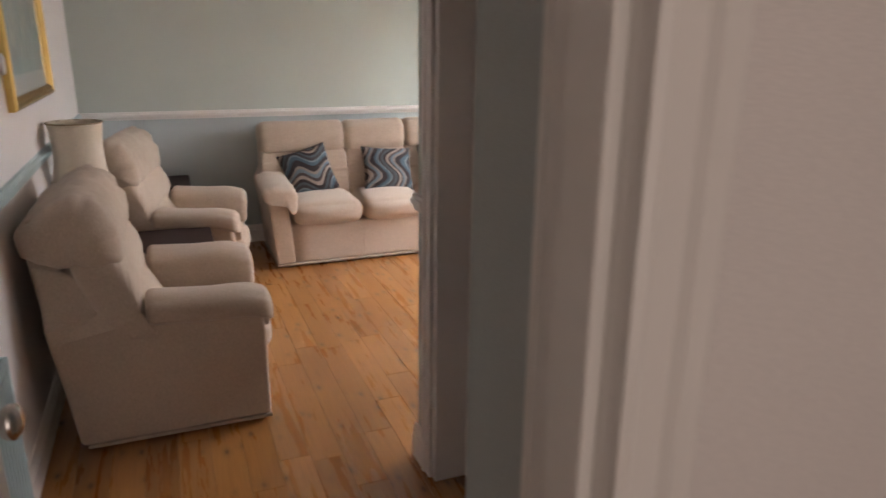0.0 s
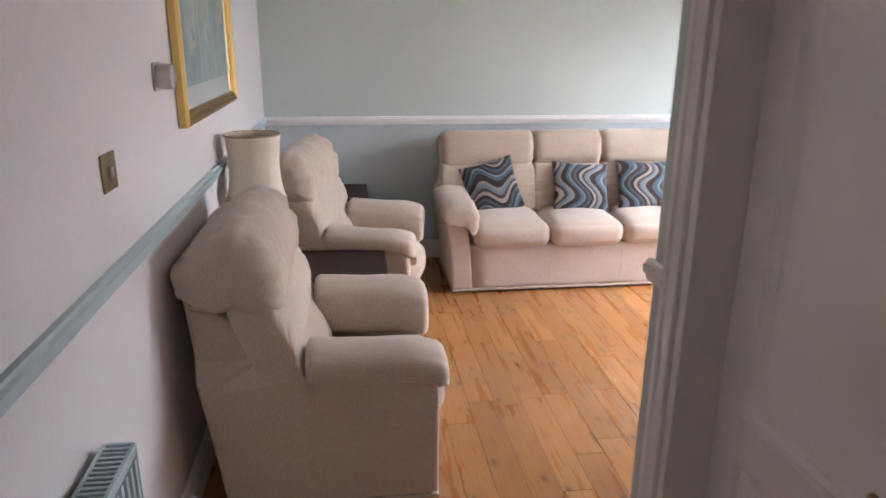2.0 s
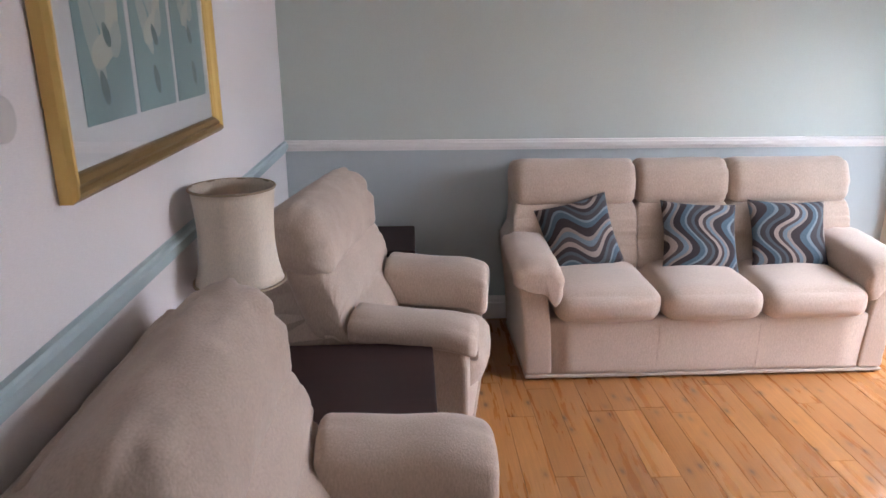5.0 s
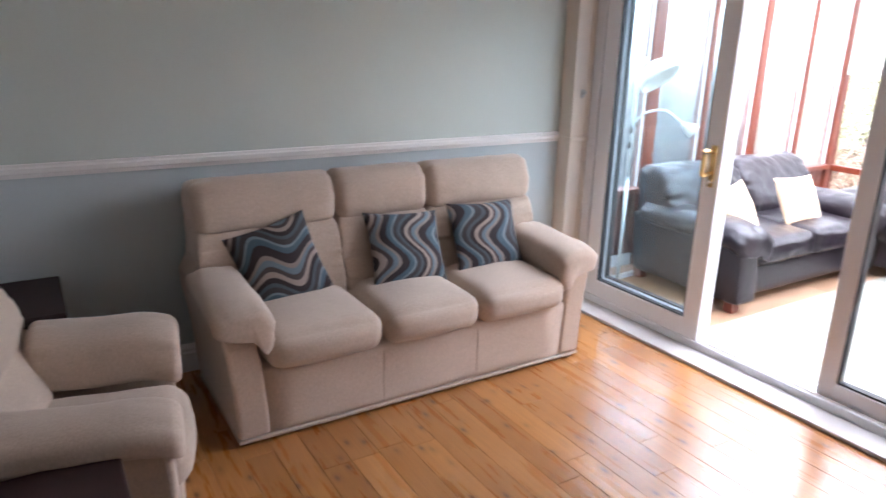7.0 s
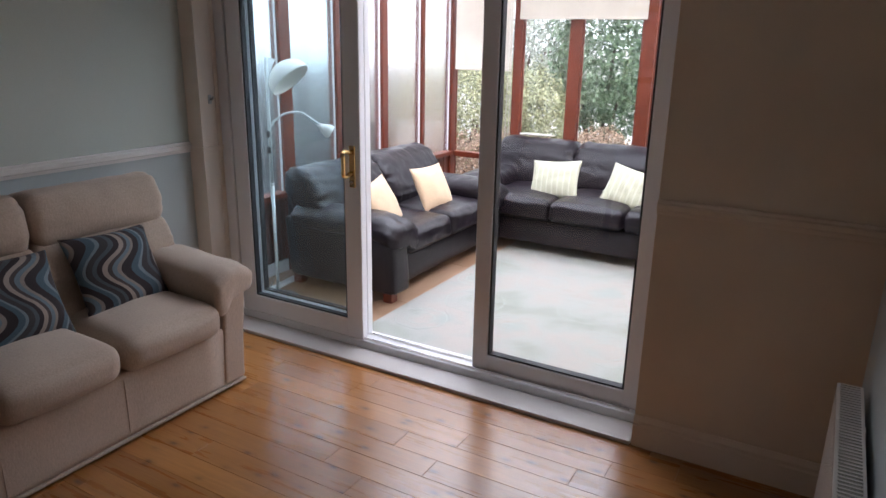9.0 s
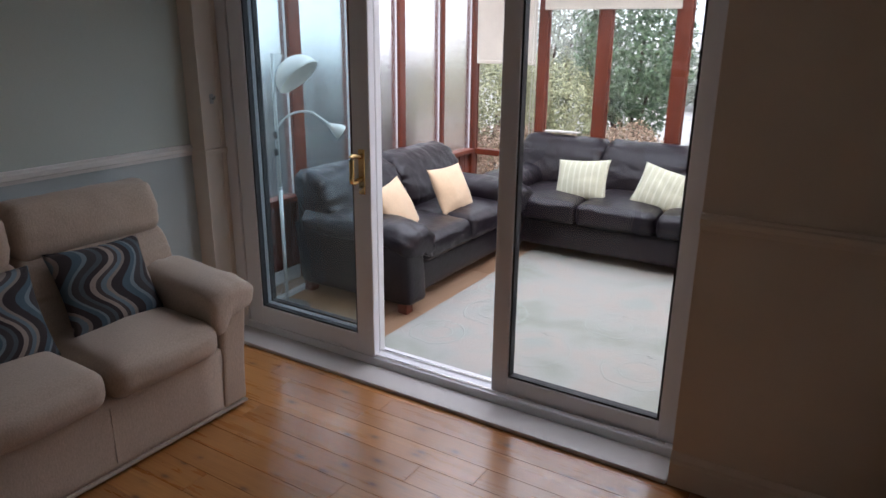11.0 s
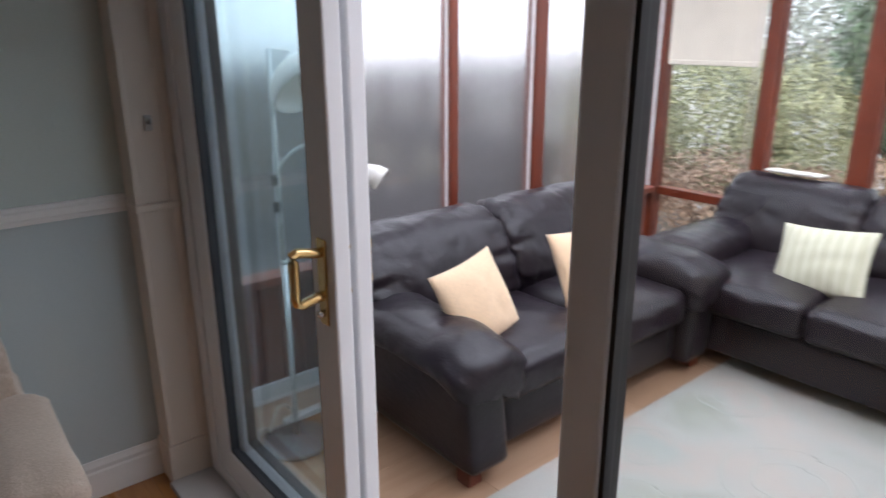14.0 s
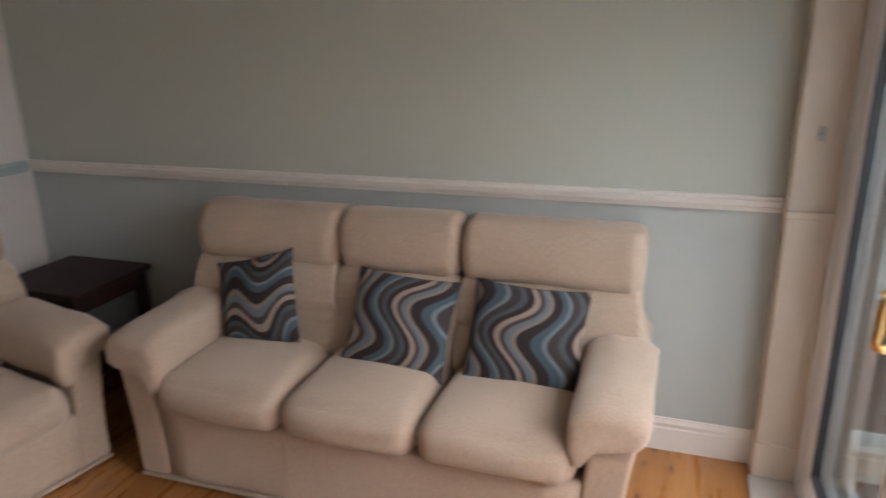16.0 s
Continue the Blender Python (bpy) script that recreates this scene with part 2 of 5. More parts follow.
UPVC = paint("white_upvc", (0.80, 0.80, 0.82), 0.28, 40, 0.02, 0.02)
SILLBOARD = paint("sill_board_paint", (0.50, 0.47, 0.45), 0.4, 60, 0.06, 0.05)
GASKET = mat("black_gasket", 0.6, 0, (0.015, 0.015, 0.017))
OAK = oak_boards("oiled_oak")
OAK_PALE = wood("pale_oak_laminate", (0.34, 0.20, 0.12), (0.46, 0.31, 0.205), 0.38, "X", 0.1)
CEDAR = wood("red_cedar", (0.085, 0.015, 0.006), (0.185, 0.036, 0.013), 0.4, "Z", 0.2)
MAHOGANY = wood("dark_mahogany", (0.014, 0.005, 0.005), (0.034, 0.011, 0.010), 0.55, "X", 0.0)
SUB = mat("dark_subfloor", 0.8, 0, (0.17, 0.08, 0.035))
CHENILLE = fabric("beige_chenille", (0.545, 0.430, 0.340))
PIPING = fabric("pale_piping", (0.50, 0.40, 0.32))
LEATHER = leather("brown_leather", (0.0100, 0.0070, 0.0105))
MUSTARD = fabric("straw_cushion_cloth", (0.74, 0.54, 0.35), 1.4)
GREENSTRIPE = striped("striped_cushion_cloth")
WAVES = [waves("wave_cloth_a", 0.3, True), waves("wave_cloth_b", 2.1), waves("wave_cloth_c", 3.6)]
RUG = rug_material()
RUGLINE = fabric("carved_rug_wool", (0.36, 0.385, 0.345), 1.2)
SHADE = fabric("cream_silk_shade", (0.80, 0.70, 0.57), 2.0)
SHADE_TRIM = mat("shade_braid", 0.8, 0, (0.42, 0.33, 0.22))
GILT = mat("gilt", 0.38, 0.85, (0.62, 0.42, 0.14))
GILT_SHADED = mat("shaded_gilt", 0.45, 0.8, (0.33, 0.22, 0.09))
BRASS = mat("polished_brass", 0.18, 1.0, (0.72, 0.52, 0.24))
BRASS_DULL = mat("dull_brass", 0.32, 1.0, (0.32, 0.25, 0.13))
CHROME = mat("satin_chrome", 0.2, 1.0, (0.7, 0.68, 0.66))
CRYSTAL = glass("cut_glass", (0.98, 0.94, 0.86))
PLASTIC = mat("white_plastic", 0.35, 0, (0.60, 0.57, 0.54))
GREYPLASTIC = mat("grey_plastic", 0.45, 0, (0.45, 0.45, 0.44))
BLACKPLASTIC = mat("black_plastic", 0.5, 0, (0.02, 0.02, 0.02))
RAD = paint("radiator_enamel", (0.42, 0.53, 0.55), 0.35, 40, 0.02, 0.02)
RADWHITE = paint("white_radiator_enamel", (0.74, 0.71, 0.67), 0.35, 40, 0.02, 0.02)
SLOTSHADE = mat("slot_shade", 0.9, 0, (0.03, 0.03, 0.03))
LAMPWHITE = mat("white_enamel", 0.3, 0, (0.82, 0.80, 0.76))
LAMPGREY = mat("pale_grey_metal", 0.35, 0.4, (0.60, 0.62, 0.62))
LAMPBASE = paint("grey_lamp_base", (0.15, 0.15, 0.155), 0.32, 80, 0.04, 0.05)
PICMAT = paint("picture_mount", (0.74, 0.71, 0.70), 0.7, 200, 0.04, 0.02)
PRINT = paint("teal_print", (0.20, 0.33, 0.33), 0.6, 30, 0.05, 0.3)
PETAL = paint("cream_petal_ink", (0.55, 0.56, 0.45), 0.6, 30, 0.04, 0.2)
PETAL2 = paint("grey_petal_ink", (0.42, 0.47, 0.42), 0.6, 30, 0.04, 0.25)
LEAFINK = paint("dark_leaf_ink", (0.07, 0.14, 0.13), 0.6, 30, 0.04, 0.2)
CLEAR = glass("clear_glass", (0.97, 0.99, 0.985))
TINTED = glass("tinted_double_glass", (0.78, 0.90, 0.93))
MIST = misted("misted_glass")
BLIND = fabric("cream_blind_cloth", (0.74, 0.69, 0.60), 2.0)
LACE = fabric("white_cloth", (0.74, 0.72, 0.68), 1.5)
ROOFGLASS = glass("roof_glass", (0.95, 0.97, 1.0), 0.1)
FENCE = wood("grey_fence_board", (0.05, 0.05, 0.055), (0.13, 0.13, 0.14), 0.8, "Z")
GRAVEL = paint("pale_gravel", (0.60, 0.59, 0.58), 0.9, 60, 0.5, 0.25)
BRICK = mat("red_brick", 0.85)
bk = Nodes(BRICK)
bk.color(bk.mix(0.35, bk.ramp(bk.n("ShaderNodeObjectInfo").outputs["Random"], [(0.0, (0.20, 0.07, 0.05)), (0.5, (0.30, 0.11, 0.08)), (1.0, (0.38, 0.17, 0.12))]), bk.ramp(bk.noise(bk.coords(), 60, 3), [(0.3, (0.18, 0.07, 0.05)), (0.7, (0.42, 0.2, 0.15))])))
LEAF_DARK = leaf_material("laurel_leaf", (0.06, 0.105, 0.055), (0.14, 0.21, 0.12), 0.35)
LEAF_LIGHT = leaf_material("shrub_leaf", (0.22, 0.25, 0.12), (0.44, 0.45, 0.27))
# distance haze mixed into the leaf colour: paler and greyer for far planting
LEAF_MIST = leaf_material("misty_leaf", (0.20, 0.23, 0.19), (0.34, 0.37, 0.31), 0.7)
MORTAR = paint("wall_mortar", (0.36, 0.33, 0.30), 0.9, 60, 0.3, 0.1)
LEAF_DRY = leaf_material("dry_flower_head", (0.27, 0.17, 0.12), (0.50, 0.37, 0.27), 0.7)
BARK = wood("bark", (0.05, 0.035, 0.025), (0.13, 0.10, 0.075), 0.9, "Z")


# ---------------------------------------------------------------- mesh helpers
def bx(x0, x1, y0, y1, z0, z1, bev=0.003, seg=2):
    bm = bmesh.new()
    bmesh.ops.create_cube(bm, size=1)
    sx, sy, sz = abs(x1 - x0), abs(y1 - y0), abs(z1 - z0)
    bmesh.ops.scale(bm, vec=(sx, sy, sz), verts=bm.verts)
    bmesh.ops.translate(bm, vec=((x0 + x1) / 2, (y0 + y1) / 2, (z0 + z1) / 2), verts=bm.verts)
    if bev:
        bev = min(bev, 0.45 * min(sx, sy, sz))
        bmesh.ops.bevel(bm, geom=bm.edges[:], offset=bev, segments=seg, affect="EDGES", profile=0.5)
    return bm


def merged(*bms):
    out = bms[0]
    for b in bms[1:]:
        tmp = bpy.data.meshes.new("tmp")
        b.to_mesh(tmp)
        out.from_mesh(tmp)
        bpy.data.meshes.remove(tmp)
        b.free()
    return out


def cyl(x, y, z0, z1, r0, r1=None, seg=24, bev=0.0):
    bm = bmesh.new()
    r1 = r0 if r1 is None else r1
    bmesh.ops.create_cone(bm, cap_ends=True, segments=seg, radius1=r0, radius2=r1, depth=abs(z1 - z0))
    if bev:
        rim = [e for e in bm.edges if len({round(v.co.z, 5) for v in e.verts}) == 1]
        bmesh.ops.bevel(bm, geom=rim, offset=bev, segments=2, affect="EDGES", profile=0.5)
    bmesh.ops.translate(bm, vec=(x, y, (z0 + z1) / 2), verts=bm.verts)
    return bm


def lathe(profile, seg=32, x=0, y=0):
    """Turned body from (radius, z) pairs."""
    bm = bmesh.new()
    rings = []
    for r, z in profile:
        rings.append([bm.verts.new((x + r * math.cos(2 * math.pi * i / seg), y + r * math.sin(2 * math.pi * i / seg), z)) for i in range(seg)])
    for a, b in zip(rings, rings[1:]):
        for i in range(seg):
            bm.faces.new((a[i], a[(i + 1) % seg], b[(i + 1) % seg], b[i]))
    bm.faces.new(rings[0][::-1])
    bm.faces.new(rings[-1])
    return bm


def extrude(profile, a, b, axis="x", bev=0.0):
    """Closed 2D profile swept along an axis from a to b. For x: (y, z); y: (x, z); z: (x, y)."""
    bm = bmesh.new()

    def at(p, s):
        return {"x": (s, p[0], p[1]), "y": (p[0], s, p[1]), "z": (p[0], p[1], s)}[axis]

    lo = [bm.verts.new(at(p, a)) for p in profile]
    hi = [bm.verts.new(at(p, b)) for p in profile]
    n = len(profile)
    bm.faces.new(lo)
    bm.faces.new(hi[::-1])
    for i in range(n):
        bm.faces.new((lo[i], hi[i], hi[(i + 1) % n], lo[(i + 1) % n]))
    bmesh.ops.recalc_face_normals(bm, faces=bm.faces[:])
    if bev:
        bmesh.ops.bevel(bm, geom=bm.edges[:], offset=bev, segments=2, affect="EDGES", profile=0.5)
    return bm


def tube(points, r, seg=10):
    """Round bar through points."""
    bm = bmesh.new()
    rings = []
    pts = [Vector(p) for p in points]
    for i, p in enumerate(pts):
        d = (pts[min(i + 1, len(pts) - 1)] - pts[max(i - 1, 0)]).normalized()
        u = d.orthogonal().normalized() if abs(d.z) > 0.9 else d.cross(Vector((0, 0, 1))).normalized()
        w = d.cross(u).normalized()
        rings.append([bm.verts.new(p + r * (math.cos(2 * math.pi * j / seg) * u + math.sin(2 * math.pi * j / seg) * w)) for j in range(seg)])
    for a, b in zip(rings, rings[1:]):
        for j in range(seg):
            bm.faces.new((a[j], a[(j + 1) % seg], b[(j + 1) % seg], b[j]))
    bm.faces.new(rings[0][::-1])
    bm.faces.new(rings[-1])
    bmesh.ops.recalc_face_normals(bm, faces=bm.faces[:])
    return bm


def soft(x0, x1, y0, y1, z0, z1, r, bulge=(0, 0, 0), n=14, wrinkle=0.0, freq=9.0, seed=0.0, warp=None, pleat=0.0):
    """Stuffed upholstery block: rounded edges, swollen faces, gentle creases. warp(v) may bend it."""
    bm = bmesh.new()
    bmesh.ops.create_cube(bm, size=2)
    bmesh.ops.subdivide_edges(bm, edges=bm.edges[:], cuts=n, use_grid_fill=True)
    h = Vector((abs(x1 - x0) / 2, abs(y1 - y0) / 2, abs(z1 - z0) / 2))
    c = Vector(((x0 + x1) / 2, (y0 + y1) / 2, (z0 + z1) / 2))
    r = min(r, 0.98 * min(h))
    for v in bm.verts:
        u = Vector([math.sin(q * math.pi / 2) * 0.35 + q * 0.65 for q in v.co])
        p = Vector((u.x * h.x, u.y * h.y, u.z * h.z))
        inner = Vector([max(-(h[i] - r), min(h[i] - r, p[i])) for i in range(3)])
        d = p - inner
        if d.length > 1e-6:
            p = inner + d.normalized() * min(r, d.length * 1.8)
        k = [max(0.0, 1 - min(1, abs(q)) ** 2) for q in u]
        p.x += bulge[0] * math.copysign(1, u.x) * abs(u.x) ** 2 * k[1] * k[2]
        p.y += bulge[1] * math.copysign(1, u.y) * abs(u.y) ** 2 * k[0] * k[2]
        p.z += bulge[2] * math.copysign(1, u.z) * abs(u.z) ** 2 * k[0] * k[1]
        if wrinkle:
            q = (p + c) * freq + Vector((seed, seed * 2, seed * 3))
            nn = noise.noise(q) + 0.5 * noise.noise(q * 2.3)
            p += (p.normalized() if p.length else Vector((0, 0, 1))) * wrinkle * nn
        if pleat and abs(u.x) > 0.5:
            ang = math.atan2(p.z, p.y)
            k2 = (abs(u.x) - 0.5) / 0.5
            p += Vector((math.copysign(0.6, u.x), 0.5 * math.cos(ang), 0.5 * math.sin(ang))) * pleat * k2 * (1.3 - k2) * (math.sin(ang * 11 + seed) + 0.6 * math.sin(ang * 19 + 2 * seed))
        p += c
        v.co = warp(p) if warp else p
    bmesh.ops.recalc_face_normals(bm, faces=bm.faces[:])
    return bm


def rounded(points, times=2):
    """Chaikin corner cutting of a closed outline."""
    pts = [Vector(p) for p in points]
    for _ in range(times):
        out = []
        for a, b in zip(pts, pts[1:] + pts[:1]):
            out += [a * 0.75 + b * 0.25, a * 0.25 + b * 0.75]
        pts = out
    return pts


def loaf(outline, a, b, axis, r_end, wrinkle=0.0, freq=8.0, pleat=0.0, seed=0.0, lengthwise=18, bend=None, fold=0.0):
    """Stuffed roll: a closed outline swept along an axis with rounded ends, small creases and gathers at the ends."""
    pts = rounded(outline)
    mid = sum(pts, Vector((0, 0))) / len(pts)
    size = sum((p - mid).length for p in pts) / len(pts)
    stations = []
    for k in range(7):
        t = k / 6 * math.pi / 2
        stations.append((r_end * (1 - math.cos(t)), 1 - min(0.8, r_end / size) * (1 - math.sin(t))))
    length = abs(b - a)
    way = 1 if b > a else -1
    rows = [(d, k) for d, k in stations]
    body = [(r_end + (length - 2 * r_end) * i / lengthwise, 1.0) for i in range(1, lengthwise)]
    rows = rows + body + [(length - d, k) for d, k in stations[::-1]]
    bm = bmesh.new()
    rings = []
    for d, k in rows:
        s = a + way * d
        near = max(0.0, 1 - min(d, length - d) / (0.11 + r_end))
        ring = []
        for i, p in enumerate(pts):
            v = mid + (p - mid) * k
            out = (p - mid).normalized()
            ang = 2 * math.pi * i / len(pts)
            off = pleat * near * (math.sin(ang * 9 + seed) + 0.7 * math.sin(ang * 15 + 2.3 * seed))
            q = Vector((s, v.x, v.y)) * freq + Vector((seed, seed, seed))
            off += wrinkle * (noise.noise(q) + 0.5 * noise.noise(q * 2.4))
            if fold:
                w = noise.noise(Vector((s * 6, v.x * 11, v.y * 11)) + Vector((seed * 2, 0, seed)))
                off -= fold * max(0.0, 1 - 5 * abs(w)) * (0.4 + 0.6 * near)
            v = v + out * off
            co = {"x": Vector((s, v.x, v.y)), "y": Vector((v.x, s, v.y))}[axis]
            ring.append(bm.verts.new(bend(co) if bend else co))
        rings.append(ring)
    n = len(pts)
    for lo, hi in zip(rings, rings[1:]):
        for i in range(n):
            bm.faces.new((lo[i], lo[(i + 1) % n], hi[(i + 1) % n], hi[i]))
    bm.faces.new(rings[0][::-1])
    bm.faces.new(rings[-1])
    bmesh.ops.recalc_face_normals(bm, faces=bm.faces[:])
    return bm


def pillow(w, h, t, n=22, seed=0.0):
    """Scatter cushion in the local xz plane, base at z 0, with pinched corners."""
    bm = bmesh.new()
    g = {}
    for side in (-1, 1):
        for i in range(n + 1):
            for j in range(n + 1):
                edge = i in (0, n) or j in (0, n)
                if edge and side == 1:
                    g[1, i, j] = g[-1, i, j]
                    continue
                u, v = 2 * i / n - 1, 2 * j / n - 1
                pin = 1 - 0.07 * ((1 - u * u) * abs(v) ** 3 + (1 - v * v) * abs(u) ** 3) * 1.0
                th = t / 2 * (max(0, 1 - u * u) ** 0.55) * (max(0, 1 - v * v) ** 0.55)
                th *= 1 + 0.12 * noise.noise(Vector((u * 2.4 + seed, v * 2.4, side + seed)))
                ruck = 0.006 * noise.noise(Vector((u * 7 + seed, v * 7, side * 3.0)))
                g[side, i, j] = bm.verts.new((u * w / 2 * pin, side * (th + ruck * (1 - max(abs(u), abs(v)))), (v * pin + 1) * h / 2))
    for side in (-1, 1):
        for i in range(n):
            for j in range(n):
                f = [g[side, i, j], g[side, i + 1, j], g[side, i + 1, j + 1], g[side, i, j + 1]]
                bm.faces.new(f if side == -1 else f[::-1])
    return bm


def obj(name, bm, material, smooth=False):
    me = bpy.data.meshes.new(name)
    bm.to_mesh(me)
    bm.free()
    if smooth:
        for p in me.polygons:
            p.use_smooth = True
    if material:
        me.materials.append(material)
    return new(name, me)


def part(name, bm, material, parent, label="", smooth=False):
    ob = obj(name, bm, material, smooth)
    ob.parent = parent
    if label:
        ob["label"] = label
    return ob


def thing(name, label, category, m=None, group=""):
    ob = new(name)
    ob.empty_display_size = 0.1
    if m is not None:
        ob.matrix_world = m
    return tagged(ob, label, category, group)


def structure(name, bm, material, label="", category=""):
    return tagged(obj(name, bm, material), label, category, kind="structure")


# ---------------------------------------------------------------- the rooms
CEIL, DADO, DOORX = 2.4, 1.065, 3.74


def wall(name, x0, x1, y0, y1, z0, z1, material, label):
    return structure(name, bx(x0, x1, y0, y1, z0, z1, 0), material, label, "wall")


wall("wall_west", -0.14, 0.0, -7.2, 0.14, -0.02, CEIL, WALL_WHITE, "white papered wall with a pale blue dado rail")
for nm, z0, z1, m in (("wall_north_lower", -0.02, DADO, PAPER_LOW), ("wall_north_upper", DADO, CEIL, PAPER_UP)):
    wall(nm, 0.0, 3.56, 0.0, 0.14, z0, z1, m, "pale blue grey papered wall behind the sofa")
wall("wall_east", 3.56, 3.86, -3.45, -2.66, -0.02, CEIL, WALL_CREAM, "cream painted wall beside the patio door")
wall("wall_east_lintel", 3.56, 3.86, -2.66, -0.11, 2.12, CEIL, WALL_CREAM, "plain wall above the patio door")
wall("wall_east_pier", 3.56, 3.86, -0.11, 0.34, -0.02, CEIL, PIERPAINT, "white boxed pier beside the patio door")
for nm, z0, z1, m in (("wall_south_lower", -0.02, DADO, PAPER_LOW), ("wall_south_upper", DADO, CEIL, PAPER_UP)):
    wall(nm, 1.41, 3.86, -3.57, -3.45, z0, z1, m, "pale blue wall with a white dado rail")
    wall(nm.replace("south", "passage_end"), 1.41, 1.53, -3.60, -3.57, z0, z1, m, "pale blue wall end by the cupboard door")
    wall(nm.replace("south", "passage"), 1.41, 1.53, -5.245, -4.40, z0, z1, m, "pale blue wall by the cupboard door")
wall("wall_passage_head", 1.41, 1.53, -4.40, -3.60, 2.05, CEIL, PAPER_UP, "wall above the cupboard door")
for nm, z0, z1, m in (("wall_entry_lower", -0.02, DADO, PAPER_LOW), ("wall_entry_upper", DADO, CEIL, PAPER_LOW)):
    wall(nm, 0.91, 1.41, -5.245, -5.015, z0, z1, m, "pale blue wall stub beside the hall doorway")
wall("wall_hall_left", 0.0, 0.09, -5.365, -5.245, -0.02, CEIL, WALL_WHITE, "white wall beside the hall doorway")
wall("wall_hall_right", 0.90, 1.9, -5.365, -5.245, -0.02, CEIL, WALL_WHITE, "white wall beside the hall doorway")
wall("wall_hall_head", 0.09, 0.90, -5.365, -5.245, 2.08, CEIL, WALL_WHITE, "white wall above the hall doorway")
wall("wall_hall_side", 1.76, 1.9, -7.2, -5.365, -0.02, CEIL, WALL_WHITE, "plain white hall wall")
wall("wall_hall_end", -0.14, 1.9, -7.34, -7.2, -0.02, CEIL, WALL_WHITE, "plain white hall wall")
wall("wall_cupboard_back", 2.3, 2.4, -5.245, -3.57, -0.02, CEIL, WALL_WHITE, "plain cupboard wall")
structure("ceiling", bx(-0.14, 3.86, -7.34, 0.14, CEIL, CEIL + 0.12, 0), CEILING, "white painted ceiling", "ceiling")


def rail(name, profile, a, b, axis, material, label, category):
    """Moulded trim; the profile is (distance from the wall, height), laid by the caller in wall coordinates."""
    return structure(name, extrude(profile, a, b, axis), material, label, category)


def dado_profile(base, sign):
    z = DADO
    return [(base, z - 0.03), (base + sign * 0.010, z - 0.03), (base + sign * 0.014, z - 0.014), (base + sign * 0.022, z - 0.008), (base + sign * 0.024, z + 0.012), (base + sign * 0.016, z + 0.018), (base + sign * 0.014, z + 0.028), (base, z + 0.03)]


def skirt_profile(base, sign, h=0.145):
    return [(base, 0), (base + sign * 0.018, 0), (base + sign * 0.018, h - 0.045), (base + sign * 0.013, h - 0.038), (base + sign * 0.015, h - 0.022), (base + sign * 0.008, h - 0.008), (base + sign * 0.005, h), (base, h)]


def trims(name, wall_at, sign, a, b, axis, dado_mat, skirt_mat, words):
    rail("dado_rail_" + name, dado_profile(wall_at, sign), a, b, axis, dado_mat, words + " moulded dado rail", "dado rail")
    rail("baseboard_" + name, skirt_profile(wall_at, sign), a, b, axis, skirt_mat, "moulded skirting board", "skirting")


trims("west", 0.0, 1, -5.245, -0.024, "y", DADO_BLUE, GLOSS_WHITE, "pale blue painted")
trims("north", 0.0, -1, 0.0, 3.555, "x", GLOSS_WHITE, GLOSS_WHITE, "white painted")
trims("east", 3.56, -1, -3.426, -2.66, "y", CREAM_TRIM, CREAM_TRIM, "cream painted")
trims("south", -3.45, 1, 1.41, 3.56, "x", GLOSS_WHITE, GLOSS_WHITE, "white painted")
trims("passage", 1.41, -1, -5.015, -4.475, "y", GLOSS_WHITE, GLOSS_WHITE, "white painted")
trims("passage_end", 1.41, -1, -3.53, -3.426, "y", GLOSS_WHITE, GLOSS_WHITE, "white painted")


def architrave(profile_w, thick):
    w, t = profile_w, thick
    return [(0, 0), (0, t * 0.55), (w * 0.12, t * 0.7), (w * 0.2, t * 0.55), (w * 0.55, t * 0.6), (w * 0.65, t * 0.95), (w * 0.9, t), (w, t * 0.8), (w, 0)]


def door_casing(name, flip, at, lo, hi, head, axis, sign, label):
    """Moulded casing round an opening. axis 'y': on a wall x = at, the opening runs in y."""
    base = thing(name, label, "architrave")
    base["kind"] = "structure"
    prof = architrave(0.07, 0.022)
    for edge, way in ((lo, -1), (hi, 1)):
        pts = [((edge + way * p), at + sign * q) for p, q in prof]
        if axis == "y":
            pts = [(b, a) for a, b in pts]
        part("jamb_casing", extrude(pts, 0, head, "z"), GLOSS_WHITE, base)
    pts = [(at + sign * q, head + p) for p, q in prof]
    if axis == "y":
        part("head_casing", extrude(pts, lo - 0.07, hi + 0.07, "y"), GLOSS_WHITE, base)
    else:
        part("head_casing", extrude(pts, lo - 0.07, hi + 0.07, "x"), GLOSS_WHITE, base)
    return base


# hall doorway: linings and casings both sides
door_casing("trim_hall_doorway_room", 1, -5.245, 0.12, 0.87, 2.05, "x", 1, "white moulded casing round the hall doorway")
door_casing("trim_hall_doorway", 1, -5.365, 0.12, 0.87, 2.05, "x", -1, "white moulded casing round the hall doorway")
lining = thing("trim_hall_lining", "white painted timber door lining with a stop bead", "door frame")
lining["kind"] = "structure"
for x0, x1 in ((0.09, 0.12), (0.87, 0.90)):
    part("lining_board", bx(x0, x1, -5.365, -5.245, 0, 2.05), GLOSS_WHITE, lining)
part("lining_head", bx(0.09, 0.90, -5.365, -5.245, 2.05, 2.08), GLOSS_WHITE, lining)
part("stop_bead", bx(0.855, 0.87, -5.35, -5.295, 0, 2.05), GLOSS_WHITE, lining)

